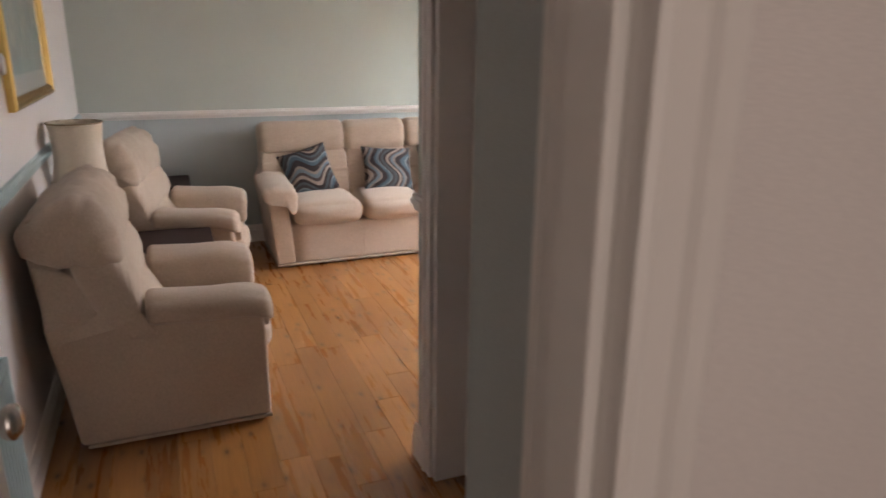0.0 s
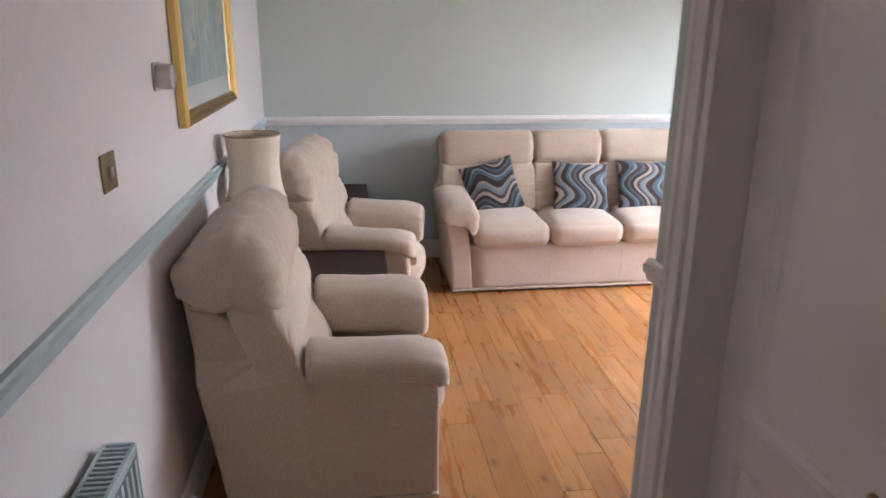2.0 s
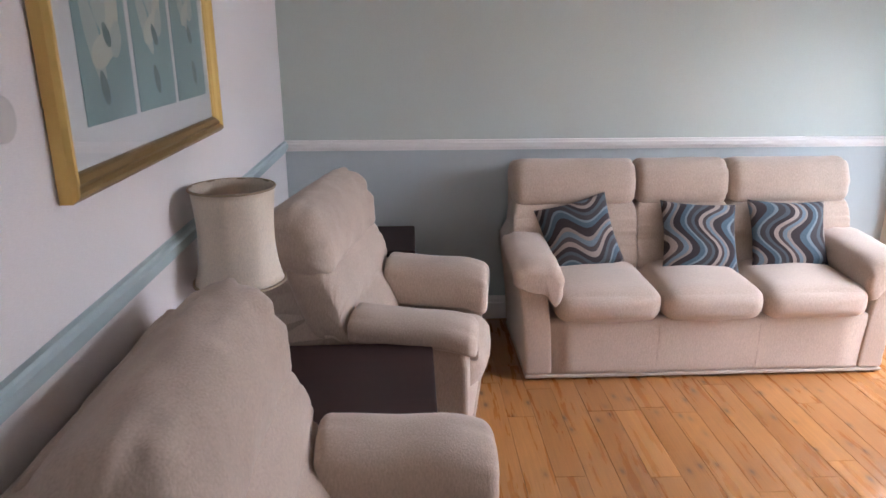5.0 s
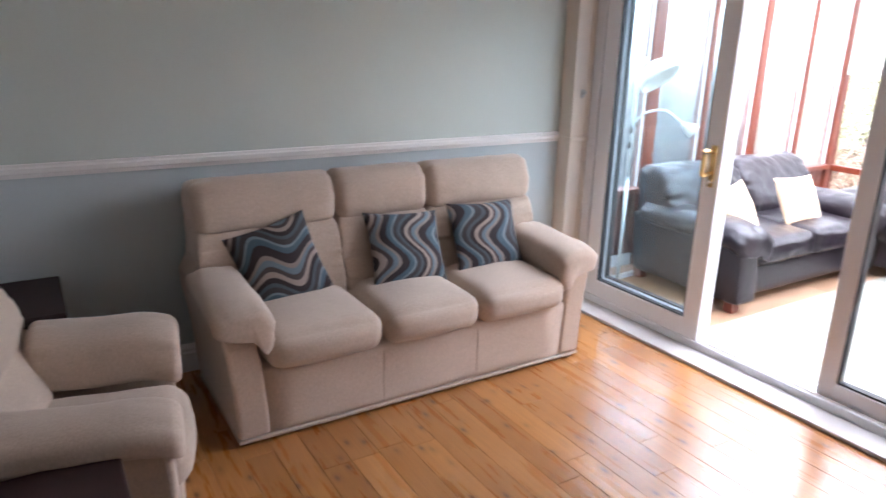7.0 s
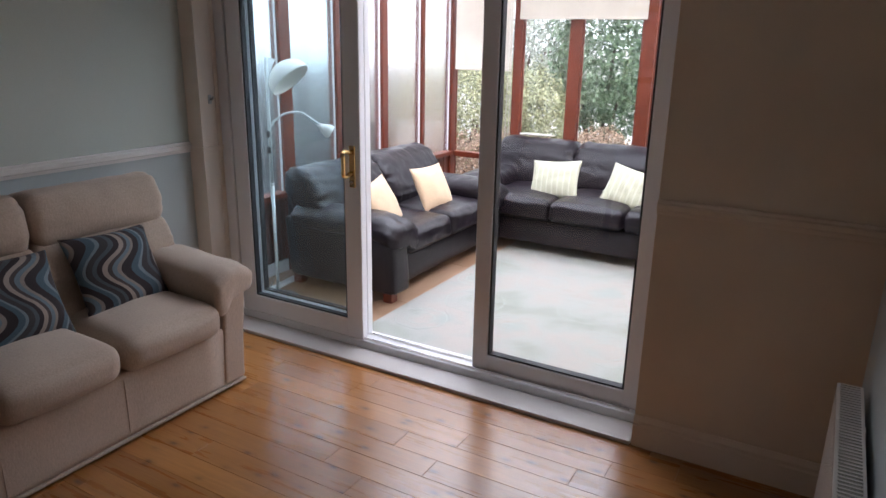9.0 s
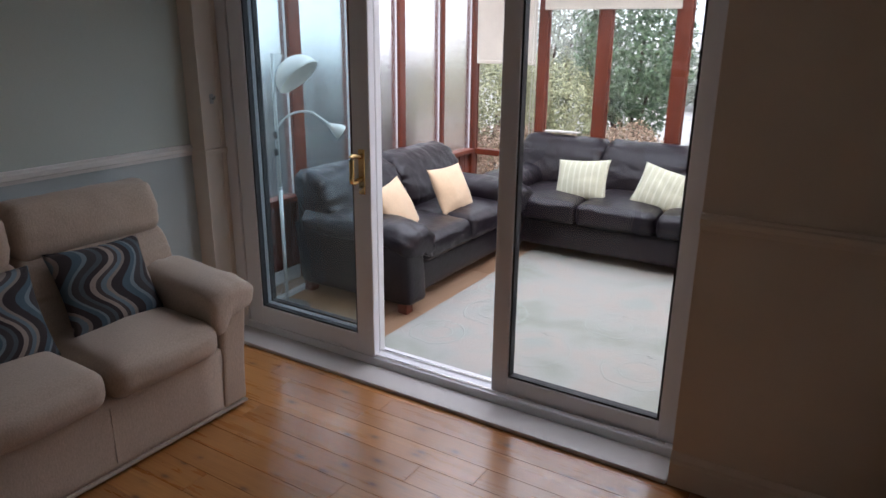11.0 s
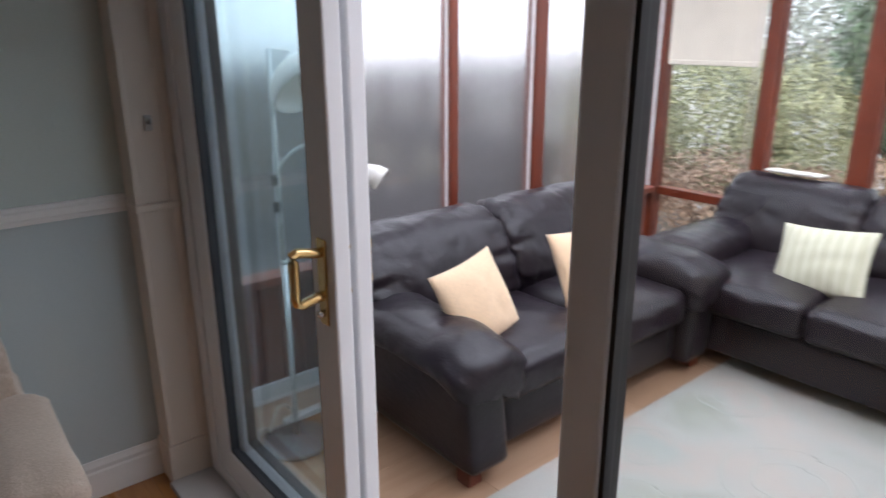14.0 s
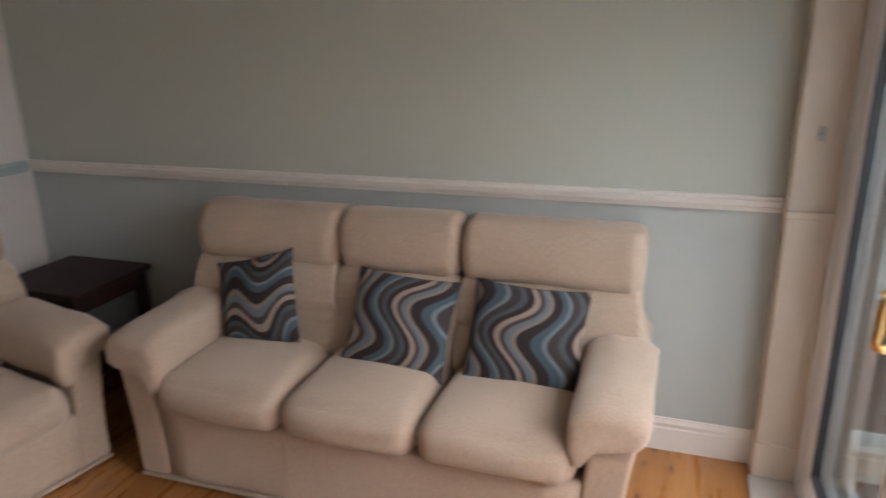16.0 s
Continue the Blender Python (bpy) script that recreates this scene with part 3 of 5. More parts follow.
# cupboard doorway
door_casing("trim_cupboard", 1, 1.41, -4.40, -3.60, 2.03, "y", -1, "white moulded casing round the cupboard door")
lining2 = thing("trim_cupboard_lining", "white painted timber lining of the cupboard door", "door frame")
lining2["kind"] = "structure"
for y0, y1 in ((-4.40, -4.365), (-3.635, -3.60)):
    part("lining_board", bx(1.41, 1.57, y0, y1, 0, 2.03), GLOSS_WHITE, lining2)
part("lining_head", bx(1.41, 1.57, -4.365, -3.635, 2.0, 2.05), GLOSS_WHITE, lining2)


def panel_door(name, w, h, label, m):
    """Moulded two-panel door in local xz, hinge at x 0, face towards -y."""
    d = thing(name, label, "door", m)
    d["kind"] = "structure"
    st, th = 0.11, 0.036
    mid0, mid1 = 0.66, 0.78
    bars = [(0, st, 0, h), (w - st, w, 0, h), (st, w - st, 0, 0.2), (st, w - st, mid0, mid1), (st, w - st, h - 0.13, h)]
    for i, (a, b, c, e) in enumerate(bars):
        part("stile" if i < 2 else "cross_rail", bx(a, b, 0, th, c, e, 0.002), GLOSS_WHITE, d)
    for z0, z1 in ((0.2, mid0), (mid1, h - 0.13)):
        p = bmesh.new()
        rings = []
        for inset, depth in ((0, 0.0), (0.012, 0.010), (0.03, 0.012), (0.055, 0.004)):
            rings.append([p.verts.new((x, depth, z)) for x, z in ((st + inset, z0 + inset), (w - st - inset, z0 + inset), (w - st - inset, z1 - inset), (st + inset, z1 - inset))])
        for a, b in zip(rings, rings[1:]):
            for i in range(4):
                p.faces.new((a[i], a[(i + 1) % 4], b[(i + 1) % 4], b[i]))
        p.faces.new(rings[-1])
        back = [p.verts.new((v.co.x, th, v.co.z)) for v in rings[0]]
        p.faces.new(back[::-1])
        bmesh.ops.recalc_face_normals(p, faces=p.faces[:])
        part("door_panel", p, GLOSS_WHITE, d)
    return d


# cupboard door, closed, at the back of its recess; hinge at the far side
cupdoor = panel_door("door_1", 0.73, 1.995, "white moulded panel cupboard door with a brass lever", pose(1.532, -3.635, 0.005, 0, 0, -90))
handle = part("door_handle", merged(cyl(0, 0, 0, 0.012, 0.022, 0.02, 20), cyl(0, 0, 0.01, 0.05, 0.009, 0.009, 14)), BRASS_DULL, cupdoor, "curved dull brass lever handle", True)
handle.matrix_local = pose(0.705, 0, 0.90, 90, 0, 0)
lever = part("lever", tube([(0.705, -0.05, 0.90), (0.68, -0.055, 0.897), (0.645, -0.053, 0.893), (0.61, -0.05, 0.90), (0.585, -0.052, 0.908), (0.572, -0.052, 0.908)], 0.009), BRASS_DULL, cupdoor, "curved dull brass lever", True)

# hall door, standing open against the west side of the passage
halldoor = panel_door("door_2", 0.68, 2.03, "white moulded panel door standing open with a chrome knob", pose(0.165, -5.235, 0.008, 0, 0, 80.6))
knob = part("door_knob", lathe([(0.028, 0), (0.028, 0.006), (0.012, 0.012), (0.010, 0.03), (0.02, 0.036), (0.028, 0.045), (0.028, 0.055), (0.02, 0.063), (0.002, 0.066)], 28), CHROME, halldoor, "satin chrome round knob with a rose", True)
knob.matrix_local = pose(0.615, 0, 1.05, 90, 0, 0)

# ---------------------------------------------------------------- patio door
pier = thing("trim_pier", "white boxed pilaster with a collar and plinth block", "pilaster")
pier["kind"] = "structure"
part("plinth", bx(3.548, 3.705, -0.122, 0.0, 0.0, 0.16, 0.006), PIERPAINT, pier)
part("shaft", merged(bx(3.556, 3.575, -0.116, 0.0, 0.16, CEIL, 0.003), bx(3.575, 3.675, -0.113, -0.1, 0.16, CEIL, 0.002), bx(3.668, 3.698, -0.118, -0.1, 0.16, CEIL, 0.003)), PIERPAINT, pier)
part("collar", bx(3.550, 3.704, -0.125, 0.0, DADO - 0.022, DADO + 0.006, 0.006), PIERPAINT, pier)
hook = thing("curtain_hook", "small white tie-back hook screwed to the pilaster", "hook", pose(3.625, -0.118, 1.335, 90, 0, 0))
part("plate", bx(-0.012, 0.012, -0.025, 0.025, 0, 0.006, 0.003), GREYPLASTIC, hook)
part("prong", tube([(0, 0.0, 0.004), (0, 0, 0.022), (0, 0.008, 0.03), (0, 0.018, 0.03)], 0.005), GREYPLASTIC, hook, "", True)

structure("threshold_board", merged(bx(3.535, 3.70, -2.655, -0.12, 0.0, 0.020, 0.004)), SILLBOARD, "white painted threshold board below the patio door", "threshold")
TOP = 2.1
patio = thing("patio_door", "white plastic sliding patio door standing open with brass handles", "patio door")
patio["kind"] = "structure"


def leaf(name, y0, y1, x0, x1, z0, z1, st, base, glassmat, gl=True):
    """One glazed leaf: four bars, gasket, pane."""
    f = part(name, merged(bx(x0, x1, y0, y0 + st, z0, z1, 0.006), bx(x0, x1, y1 - st, y1, z0, z1, 0.006), bx(x0, x1, y0 + st - 0.004, y1 - st + 0.004, z0, z0 + st, 0.006), bx(x0, x1, y0 + st - 0.004, y1 - st + 0.004, z1 - st, z1, 0.006)), UPVC, base)
    a, b, c, d = y0 + st, y1 - st, z0 + st, z1 - st
    xm = (x0 + x1) / 2
    g = 0.009
    part("gasket", merged(bx(x0 + 0.006, x1 - 0.006, a - 0.002, a + g, c, d, 0), bx(x0 + 0.006, x1 - 0.006, b - g, b + 0.002, c, d, 0), bx(x0 + 0.006, x1 - 0.006, a + g, b - g, c - 0.002, c + g, 0), bx(x0 + 0.006, x1 - 0.006, a + g, b - g, d - g, d + 0.002, 0)), GASKET, f, "black rubber gasket")
    pane = part("pane", bx(xm - 0.003, xm + 0.003, a + g - 0.002, b - g + 0.002, c + g - 0.002, d - g + 0.002, 0), glassmat, f, "clear window glass")
    pane.visible_shadow = False
    return f


part("outer_frame", merged(bx(3.70, 3.84, -0.185, -0.11, 0.0, TOP, 0.006), bx(3.70, 3.84, -2.66, -2.645, 0.0, TOP, 0.004), bx(3.70, 3.84, -2.645, -0.185, 0.0, 0.062, 0.006), bx(3.70, 3.84, -2.645, -0.185, TOP - 0.06, TOP, 0.006)), UPVC, patio)
part("track", merged(bx(3.715, 3.722, -2.60, -0.185, 0.062, 0.072, 0), bx(3.785, 3.792, -2.60, -0.185, 0.062, 0.072, 0)), CHROME, patio, "aluminium track")
sliding = leaf("sliding_leaf", -1.105, -0.195, 3.705, 3.752, 0.062, TOP - 0.06, 0.108, patio, TINTED)
leaf("fixed_leaf", -1.09, -0.185, 3.775, 3.822, 0.062, TOP - 0.06, 0.115, patio, TINTED)
leaf("end_leaf", -2.645, -1.775, 3.735, 3.79, 0.062, TOP - 0.06, 0.085, patio, CLEAR)
for side, x in ((-1, 3.705), (1, 3.752)):
    bar = part("pull_handle", tube([(x + side * s, -1.055, z) for s, z in ((0.0, 1.112), (0.02, 1.112), (0.068, 1.122), (0.080, 1.115), (0.080, 1.10), (0.078, 1.085), (0.078, 1.03), (0.080, 1.012), (0.078, 0.998), (0.066, 0.990), (0.02, 1.0), (0.0, 1.0))], 0.013, 6), BRASS, sliding, "polished brass pull handle", True)
    part("handle_plate", bx(min(x, x + side * 0.008), max(x, x + side * 0.008), -1.075, -1.037, 0.925, 1.145, 0.004), BRASS if side < 0 else UPVC, sliding, "long brass lock plate" if side < 0 else "")
part("lock_cylinder", lathe([(0.010, 0), (0.010, 0.014), (0.006, 0.018)], 16), CHROME, sliding, "small chrome key cylinder", True).matrix_local = pose(3.698, -1.056, 0.955, 0, -90, 0)

# ---------------------------------------------------------------- upholstery
def suite(name, label, category, widths, base_w, m, group="", height=1.01, depth=0.80, arm_h=0.62, lean_back=0.10, wing=0.004, seat=0.475):
    """Chenille seat: local x across, y from 0 at the rear to -depth at the front."""
    s = thing(name, label, category, m, group)
    half, D, H = base_w / 2, depth, height
    inner = sum(widths) / 2
    part("base", soft(-inner - 0.02, inner + 0.02, -D + 0.006, -0.14, 0.026, seat - 0.145, 0.014, (0, 0.002, 0), 8, 0.001), CHENILLE, s, "", True)
    for xx in [-inner + sum(widths[:i + 1]) for i in range(len(widths) - 1)]:
        part("front_seam", bx(xx - 0.0015, xx + 0.0015, -D + 0.002, -D + 0.02, 0.05, seat - 0.18, 0.001), CHENILLE, s)
    part("hem", bx(-half, half, -D - 0.002, -lean_back - 0.02, 0.012, 0.028, 0.007), PIPING, s, "pale piped hem")
    for fx in (-half + 0.1, half - 0.1):
        for fy in (-D + 0.1, -0.24):
            part("glide", cyl(fx, fy, 0.0, 0.016, 0.025, 0.025, 12), BLACKPLASTIC, s)

    def rear(z):
        return -lean_back * max(0.0, 1 - z / (H - 0.12))

    for side in (-1, 1):
        def lean(p, side=side):
            k = min(1.0, max(0.0, p.z / (arm_h - 0.06)))
            if p.z > arm_h - 0.06:
                k = max(0.0, 1 - (p.z - arm_h + 0.06) / 0.13)
            p.x += side * 0.055 * k * k
            return p

        prof = [(rear(0.03), 0.03), (-D, 0.03), (-D + 0.004, 0.44), (-D + 0.02, arm_h - 0.06), (-0.56, arm_h - 0.05), (-0.46, arm_h - 0.07), (-0.39, arm_h - 0.09), (-0.31, arm_h - 0.02), (-0.24, arm_h + 0.09), (-0.17, H - 0.25), (-0.09, H - 0.19), (0.0, H - 0.16), (rear(0.5), 0.5)]
        if wing > 0.01:
            prof = prof[:5] + [(-0.47, arm_h - 0.07), (-0.41, arm_h - 0.085), (-0.35, arm_h - 0.05), (-0.28, arm_h + 0.02), (-0.20, arm_h + 0.11), (-0.11, H - 0.27), (-0.02, H - 0.25), (rear(0.5), 0.5)]
        bm = extrude(prof, side * inner, side * half, "x")
        bmesh.ops.subdivide_edges(bm, edges=[e for e in bm.edges if e.calc_length() > 0.2], cuts=4)
        bmesh.ops.bevel(bm, geom=[e for e in bm.edges if len(e.link_faces) == 2 and e.calc_face_angle(0) > 0.8], offset=0.018, segments=3, affect="EDGES", profile=0.5)
        bmesh.ops.triangulate(bm, faces=[f for f in bm.faces if len(f.verts) > 4])
        for v in bm.verts:
            v.co = lean(v.co)
        part("side_panel", bm, CHENILLE, s)

        def droop(p):
            f = max(0.0, (-p.y - (D - 0.13)) / 0.16)
            p.z -= 0.035 * f * f
            p.z += 0.02 * max(0.0, (p.y + 0.6) / 0.3)
            return p

        o, n_ = half + 0.075, inner - 0.03
        arm = [(o - 0.03, arm_h - 0.10), (o, arm_h - 0.075), (o + 0.004, arm_h - 0.02), (o - 0.04, arm_h + 0.008), ((o + n_) / 2, arm_h + 0.016), (n_ + 0.03, arm_h + 0.004), (n_ - 0.004, arm_h - 0.035), (n_ - 0.008, arm_h - 0.11), (n_ + 0.004, arm_h - 0.185), (n_ + 0.03, arm_h - 0.20), (n_ + 0.055, arm_h - 0.16), (n_ + 0.085, arm_h - 0.115)]
        part("arm_pad", loaf([(side * x, z) for x, z in arm], -D - 0.028, -0.30 - (4.0 * wing if wing > 0.01 else 3 * wing), "y", 0.035, 0.004, 7, 0.003, side, 16, droop), CHENILLE, s, "", True)
    part("back_shell", extrude([(rear(0.1), 0.1), (rear(0.55), 0.55), (-0.004, H - 0.13), (-0.03, H - 0.07), (-0.1, H - 0.07), (-0.2, 0.1)], -half + 0.015, half - 0.015, "x", 0.008), CHENILLE, s)
    x = -inner
    outer = half - inner
    last = len(widths) - 1
    for i, w in enumerate(widths):
        a, b = x, x + w
        ha, hb = (a - outer if i == 0 else a), (b + outer if i == last else b)

        seed = i * 3.1 + base_w
        z0, zt = seat - 0.05, H - 0.235
        part("seat_cushion", soft(a + 0.002, b - 0.002, -D - 0.035, -0.2, seat - 0.165, seat, 0.068, (0, 0.022, 0.03), 18, 0.005, 6, seed), CHENILLE, s, "", True)

        def front(z):
            top = -0.19
            foot = -0.365 - 2.4 * max(0.0, wing - 0.004)
            return foot + (top - foot) * (z - 0.46) / (H - 0.46)

        pad = []
        for k in range(15):
            t = k / 14
            z = z0 + (zt + 0.02 - z0) * t
            pad.append((front(z) - 0.014 - (0.022 if wing < 0.01 else 0.034) * abs(math.sin(2 * math.pi * min(1.0, t * 1.02))) ** 0.6, z))
        thin = 2.0 * max(0.0, wing - 0.004)
        pad += [(front(zt) + 0.17 - 0.3 * thin, zt + 0.02), (front((z0 + zt) / 2) + 0.19 - thin, (z0 + zt) / 2), (front(z0) + 0.2 - 1.4 * thin, z0)]

        def tuck(p):
            k = min(1.0, max(0.0, (p.z - arm_h + 0.22) / 0.10))
            k = k * k * (3 - 2 * k)
            low = (inner - 0.015) / (half + 2.3 * wing)
            p.x *= low + (1 - low) * k
            return p

        wa, wb = wing * (i == 0), wing * (i == last)
        if wing < 0.01:
            wa, wb = 0.005 * (i == 0), 0.005 * (i == last)
        part("back_cushion", loaf(pad, ha - 2.3 * wa + 0.002, hb + 2.3 * wb - 0.002, "x", 0.022 + 2.2 * wing, 0.006, 8, 0.003 + 0.06 * wing, seed, 18 + int(600 * wing), tuck if wing > 0.01 else None, 0.3 * wing), CHENILLE, s, "", True)
        fy = front(zt)
        roll = [(fy + 0.03, zt - 0.006), (fy - 0.022, zt + 0.008), (fy - 0.042, zt + 0.075), (fy - 0.028, zt + 0.165), (fy + 0.02, H - 0.005), (fy + 0.08, H + 0.008), (fy + 0.14, H - 0.004), (-0.03 + wing, H - 0.035), (0.0 + wing, H - 0.09), (0.0 + wing, H - 0.145), (-0.03, H - 0.175), (fy + 0.14, zt + 0.03)]
        if wing > 0.01:
            roll = [(fy + 0.03, zt - 0.05), (fy - 0.04, zt - 0.045), (fy - 0.065, zt + 0.01), (fy - 0.06, zt + 0.08), (fy - 0.035, zt + 0.15), (fy + 0.01, H - 0.025), (fy + 0.07, H + 0.006), (fy + 0.13, H + 0.002), (fy + 0.18, H - 0.035), (0.012, H - 0.10), (0.022, H - 0.16), (0.005, H - 0.215), (-0.05, H - 0.25), (fy + 0.12, zt - 0.03)]
        part("headrest", loaf(roll, ha - 2.3 * wa + 0.002, hb + 2.3 * wb - 0.002, "x", 0.048 + 1.5 * wing, 0.005, 8, 0.003 + 0.13 * wing, seed + 2, 20 + int(800 * wing), None, 0.4 * wing), CHENILLE, s, "", True)
        x += w
    return s


suite("sofa", "three-seat beige chenille sofa with padded arms against the wall", "sofa", [0.53, 0.51, 0.53], 1.84, pose(2.178, -0.03, 0), "", 1.01, 0.79, 0.62, 0.06)
arm1 = suite("armchair", "beige chenille armchair beside the radiator wall", "armchair", [0.50], 0.76, pose(0.04, -2.565, 0, 0, 0, 90), "matching armchairs", 1.055, 0.86, 0.62, 0.10, 0.024, 0.415)
arm2 = copy_thing(arm1, pose(0.135, -0.98, 0, 0, 0, 80))
tagged(arm2, "beige chenille armchair between two dark side tables", "armchair", "matching armchairs")


def scatter(name, material, w, h, t, m, label, group, seed):
    c = thing(name, label, "cushion", m, group)
    part("cover", pillow(w, h, t, 22, seed), material, c, "", True)
    return c


G = "wave cushions on the sofa"
for i, (x, y, z, lean, roll, w) in enumerate(((1.64, -0.48, 0.462, -22, -15, 0.39), (2.225, -0.53, 0.458, -29, 4, 0.42), (2.715, -0.525, 0.458, -27, 2, 0.43))):
    scatter("scatter_cushion", WAVES[i], w, 0.385, 0.13, pose(x, y, z, lean, roll, 0), "brown blue and beige wave-patterned cushion on the sofa", G, i * 2.3)

# ---------------------------------------------------------------- side tables, lamp
def side_table(label, x0, x1, y0, y1, h):
    t = thing("side_table", label, "side table", pose((x0 + x1) / 2, (y0 + y1) / 2, 0))
    hx, hy = (x1 - x0) / 2, (y1 - y0) / 2
    part("tabletop", bx(-hx, hx, -hy, hy, h - 0.028, h, 0.008, 3), MAHOGANY, t)
    part("apron", merged(bx(-hx + 0.03, hx - 0.03, -hy + 0.03, -hy + 0.05, h - 0.11, h - 0.028), bx(-hx + 0.03, hx - 0.03, hy - 0.05, hy - 0.03, h - 0.11, h - 0.028), bx(-hx + 0.03, -hx + 0.05, -hy + 0.05, hy - 0.05, h - 0.11, h - 0.028), bx(hx - 0.05, hx - 0.03, -hy + 0.05, hy - 0.05, h - 0.11, h - 0.028)), MAHOGANY, t)
    part("shelf", bx(-hx + 0.04, hx - 0.04, -hy + 0.04, hy - 0.04, 0.14, 0.16), MAHOGANY, t)
    for sx in (-1, 1):
        for sy in (-1, 1):
            cx, cy = sx * (hx - 0.045), sy * (hy - 0.045)
            part("leg", bx(cx - 0.022, cx + 0.022, cy - 0.022, cy + 0.022, 0, h - 0.028, 0.004), MAHOGANY, t)
    return t


side_table("dark mahogany side table holding the lamp between the armchairs", 0.08, 0.775, -2.08, -1.51, 0.55)
side_table("small dark mahogany side table in the corner", 0.2, 0.72, -0.52, -0.03, 0.60)

lamp = thing("table_lamp", "table lamp with a cream bell shade and cut-glass base", "lamp", pose(0.155, -1.79, 0.55))
part("foot", lathe([(0.075, 0), (0.075, 0.012), (0.06, 0.02), (0.03, 0.03), (0.02, 0.045)], 32), BRASS, lamp, "round brass foot", True)
part("stem", lathe([(0.022, 0.04), (0.045, 0.07), (0.055, 0.12), (0.045, 0.2), (0.032, 0.27), (0.036, 0.30), (0.02, 0.33)], 16), CRYSTAL, lamp, "ribbed cut-glass body")
part("collar", lathe([(0.018, 0.33), (0.026, 0.335), (0.026, 0.35), (0.014, 0.36), (0.014, 0.42), (0.02, 0.425), (0.02, 0.46)], 24), BRASS, lamp, "brass lamp holder", True)


def bell(n=8, seg=64):
    """Eight-panel waisted lampshade, open at both ends, with thickness."""
    bm = bmesh.new()
    rings = []
    for wall_in in (0, 1):
        for i in range(13):
            u = i / 12 if not wall_in else 1 - i / 12
            z = 0.362 + 0.305 * u
            r = 0.142 - 0.012 * u - 0.018 * math.sin(math.pi * u ** 0.8)
            r -= 0.003 * wall_in
            ring = []
            for j in range(seg):
                a = 2 * math.pi * j / seg
                k = math.cos(math.pi / n) / math.cos((a % (2 * math.pi / n)) - math.pi / n)
                rr = r * (0.6 + 0.4 * k)
                ring.append(bm.verts.new((rr * math.cos(a), rr * math.sin(a), z)))
            rings.append(ring)
    for a, b in zip(rings, rings[1:] + rings[:1]):
        for j in range(seg):
            bm.faces.new((a[j], a[(j + 1) % seg], b[(j + 1) % seg], b[j]))
    bmesh.ops.recalc_face_normals(bm, faces=bm.faces[:])
    return bm


shade_ob = part("shade", bell(), SHADE, lamp, "cream silk panelled shade", True)
for z, r in ((0.364, 0.141), (0.665, 0.129)):
    part("braid", lathe([(r - 0.002, z - 0.005), (r + 0.004, z - 0.003), (r + 0.004, z + 0.003), (r - 0.002, z + 0.005), (r - 0.005, z)], 48), SHADE_TRIM, shade_ob, "braided trim", True) if z < 0.5 else part("braid", tube([(r * math.cos(i * math.pi / 16), r * math.sin(i * math.pi / 16), z) for i in range(33)], 0.004, 6), SHADE_TRIM, shade_ob, "braided trim", True)

flex = thing("loose_cable", "white lamp cable hanging down the wall behind the table", "cable")
part("flex", tube([(0.10, -1.80, 0.556), (0.06, -1.76, 0.575), (0.03, -1.72, 0.66), (0.02, -1.66, 0.68), (0.015, -1.62, 0.55), (0.015, -1.62, 0.2), (0.02, -1.62, 0.008)], 0.004, 8), PLASTIC, flex, "", True)

# ---------------------------------------------------------------- things on the west wall
pic = thing("framed_picture", "gilt framed print of pale tulips in three teal panels", "picture", pose(0, 0, 0))
py0, py1, pz0, pz1 = -2.515, -1.375, 1.335, 2.02
prof = [(0.0, 0.0), (0.026, 0.0), (0.036, 0.01), (0.036, 0.018), (0.026, 0.026), (0.030, 0.034), (0.024, 0.046), (0.012, 0.054), (0.0, 0.054)]


def frame_side(p0, p1, inward, along):
    bm = bmesh.new()
    ends = []
    for end, s in ((p0, 1), (p1, -1)):
        ring = []
        for o, i in prof:
            if along == "y":
                ring.append(bm.verts.new((o + 0.004, end[0] + s * i, end[1] + inward * i)))
            else:
                ring.append(bm.verts.new((o + 0.004, end[0] + inward * i, end[1] + s * i)))
        ends.append(ring)
    n = len(prof)
    for i in range(n):
        bm.faces.new((ends[0][i], ends[0][(i + 1) % n], ends[1][(i + 1) % n], ends[1][i]))
    bm.faces.new(ends[0][::-1])
    bm.faces.new(ends[1])
    bmesh.ops.recalc_face_normals(bm, faces=bm.faces[:])
    return bm


# the bottom bar's shade is put into its colour, a darker gilt
part("frame_bar", frame_side((py0, pz0), (py1, pz0), 1, "y"), GILT_SHADED, pic, "gilt moulding darkened for shade")
part("frame_bar", frame_side((py0, pz1), (py1, pz1), -1, "y"), GILT, pic)
part("frame_bar", frame_side((py0, pz0), (py0, pz1), 1, "z"), GILT, pic)
part("frame_bar", frame_side((py1, pz0), (py1, pz1), -1, "z"), GILT, pic)
part("mount", bx(0.004, 0.014, py0 + 0.05, py1 - 0.05, pz0 + 0.05, pz1 - 0.05, 0), PICMAT, pic, "white card mount")


def blob(cy, cz, ry, rz, tilt, x, pointed=0.5):
    bm = bmesh.new()
    pts = []
    for i in range(24):
        a = 2 * math.pi * i / 24
        y, z = ry * math.sin(a), rz * math.cos(a)
        y *= 1 - pointed * max(0, z / rz)
        ca, sa = math.cos(tilt), math.sin(tilt)
        pts.append(bm.verts.new((x, cy + y * ca - z * sa, cz + y * sa + z * ca)))
    bm.faces.new(pts)
    bmesh.ops.recalc_face_normals(bm, faces=bm.faces[:])
    if bm.faces[:][0].normal.x < 0:
        bmesh.ops.reverse_faces(bm, faces=bm.faces[:])
    return bm


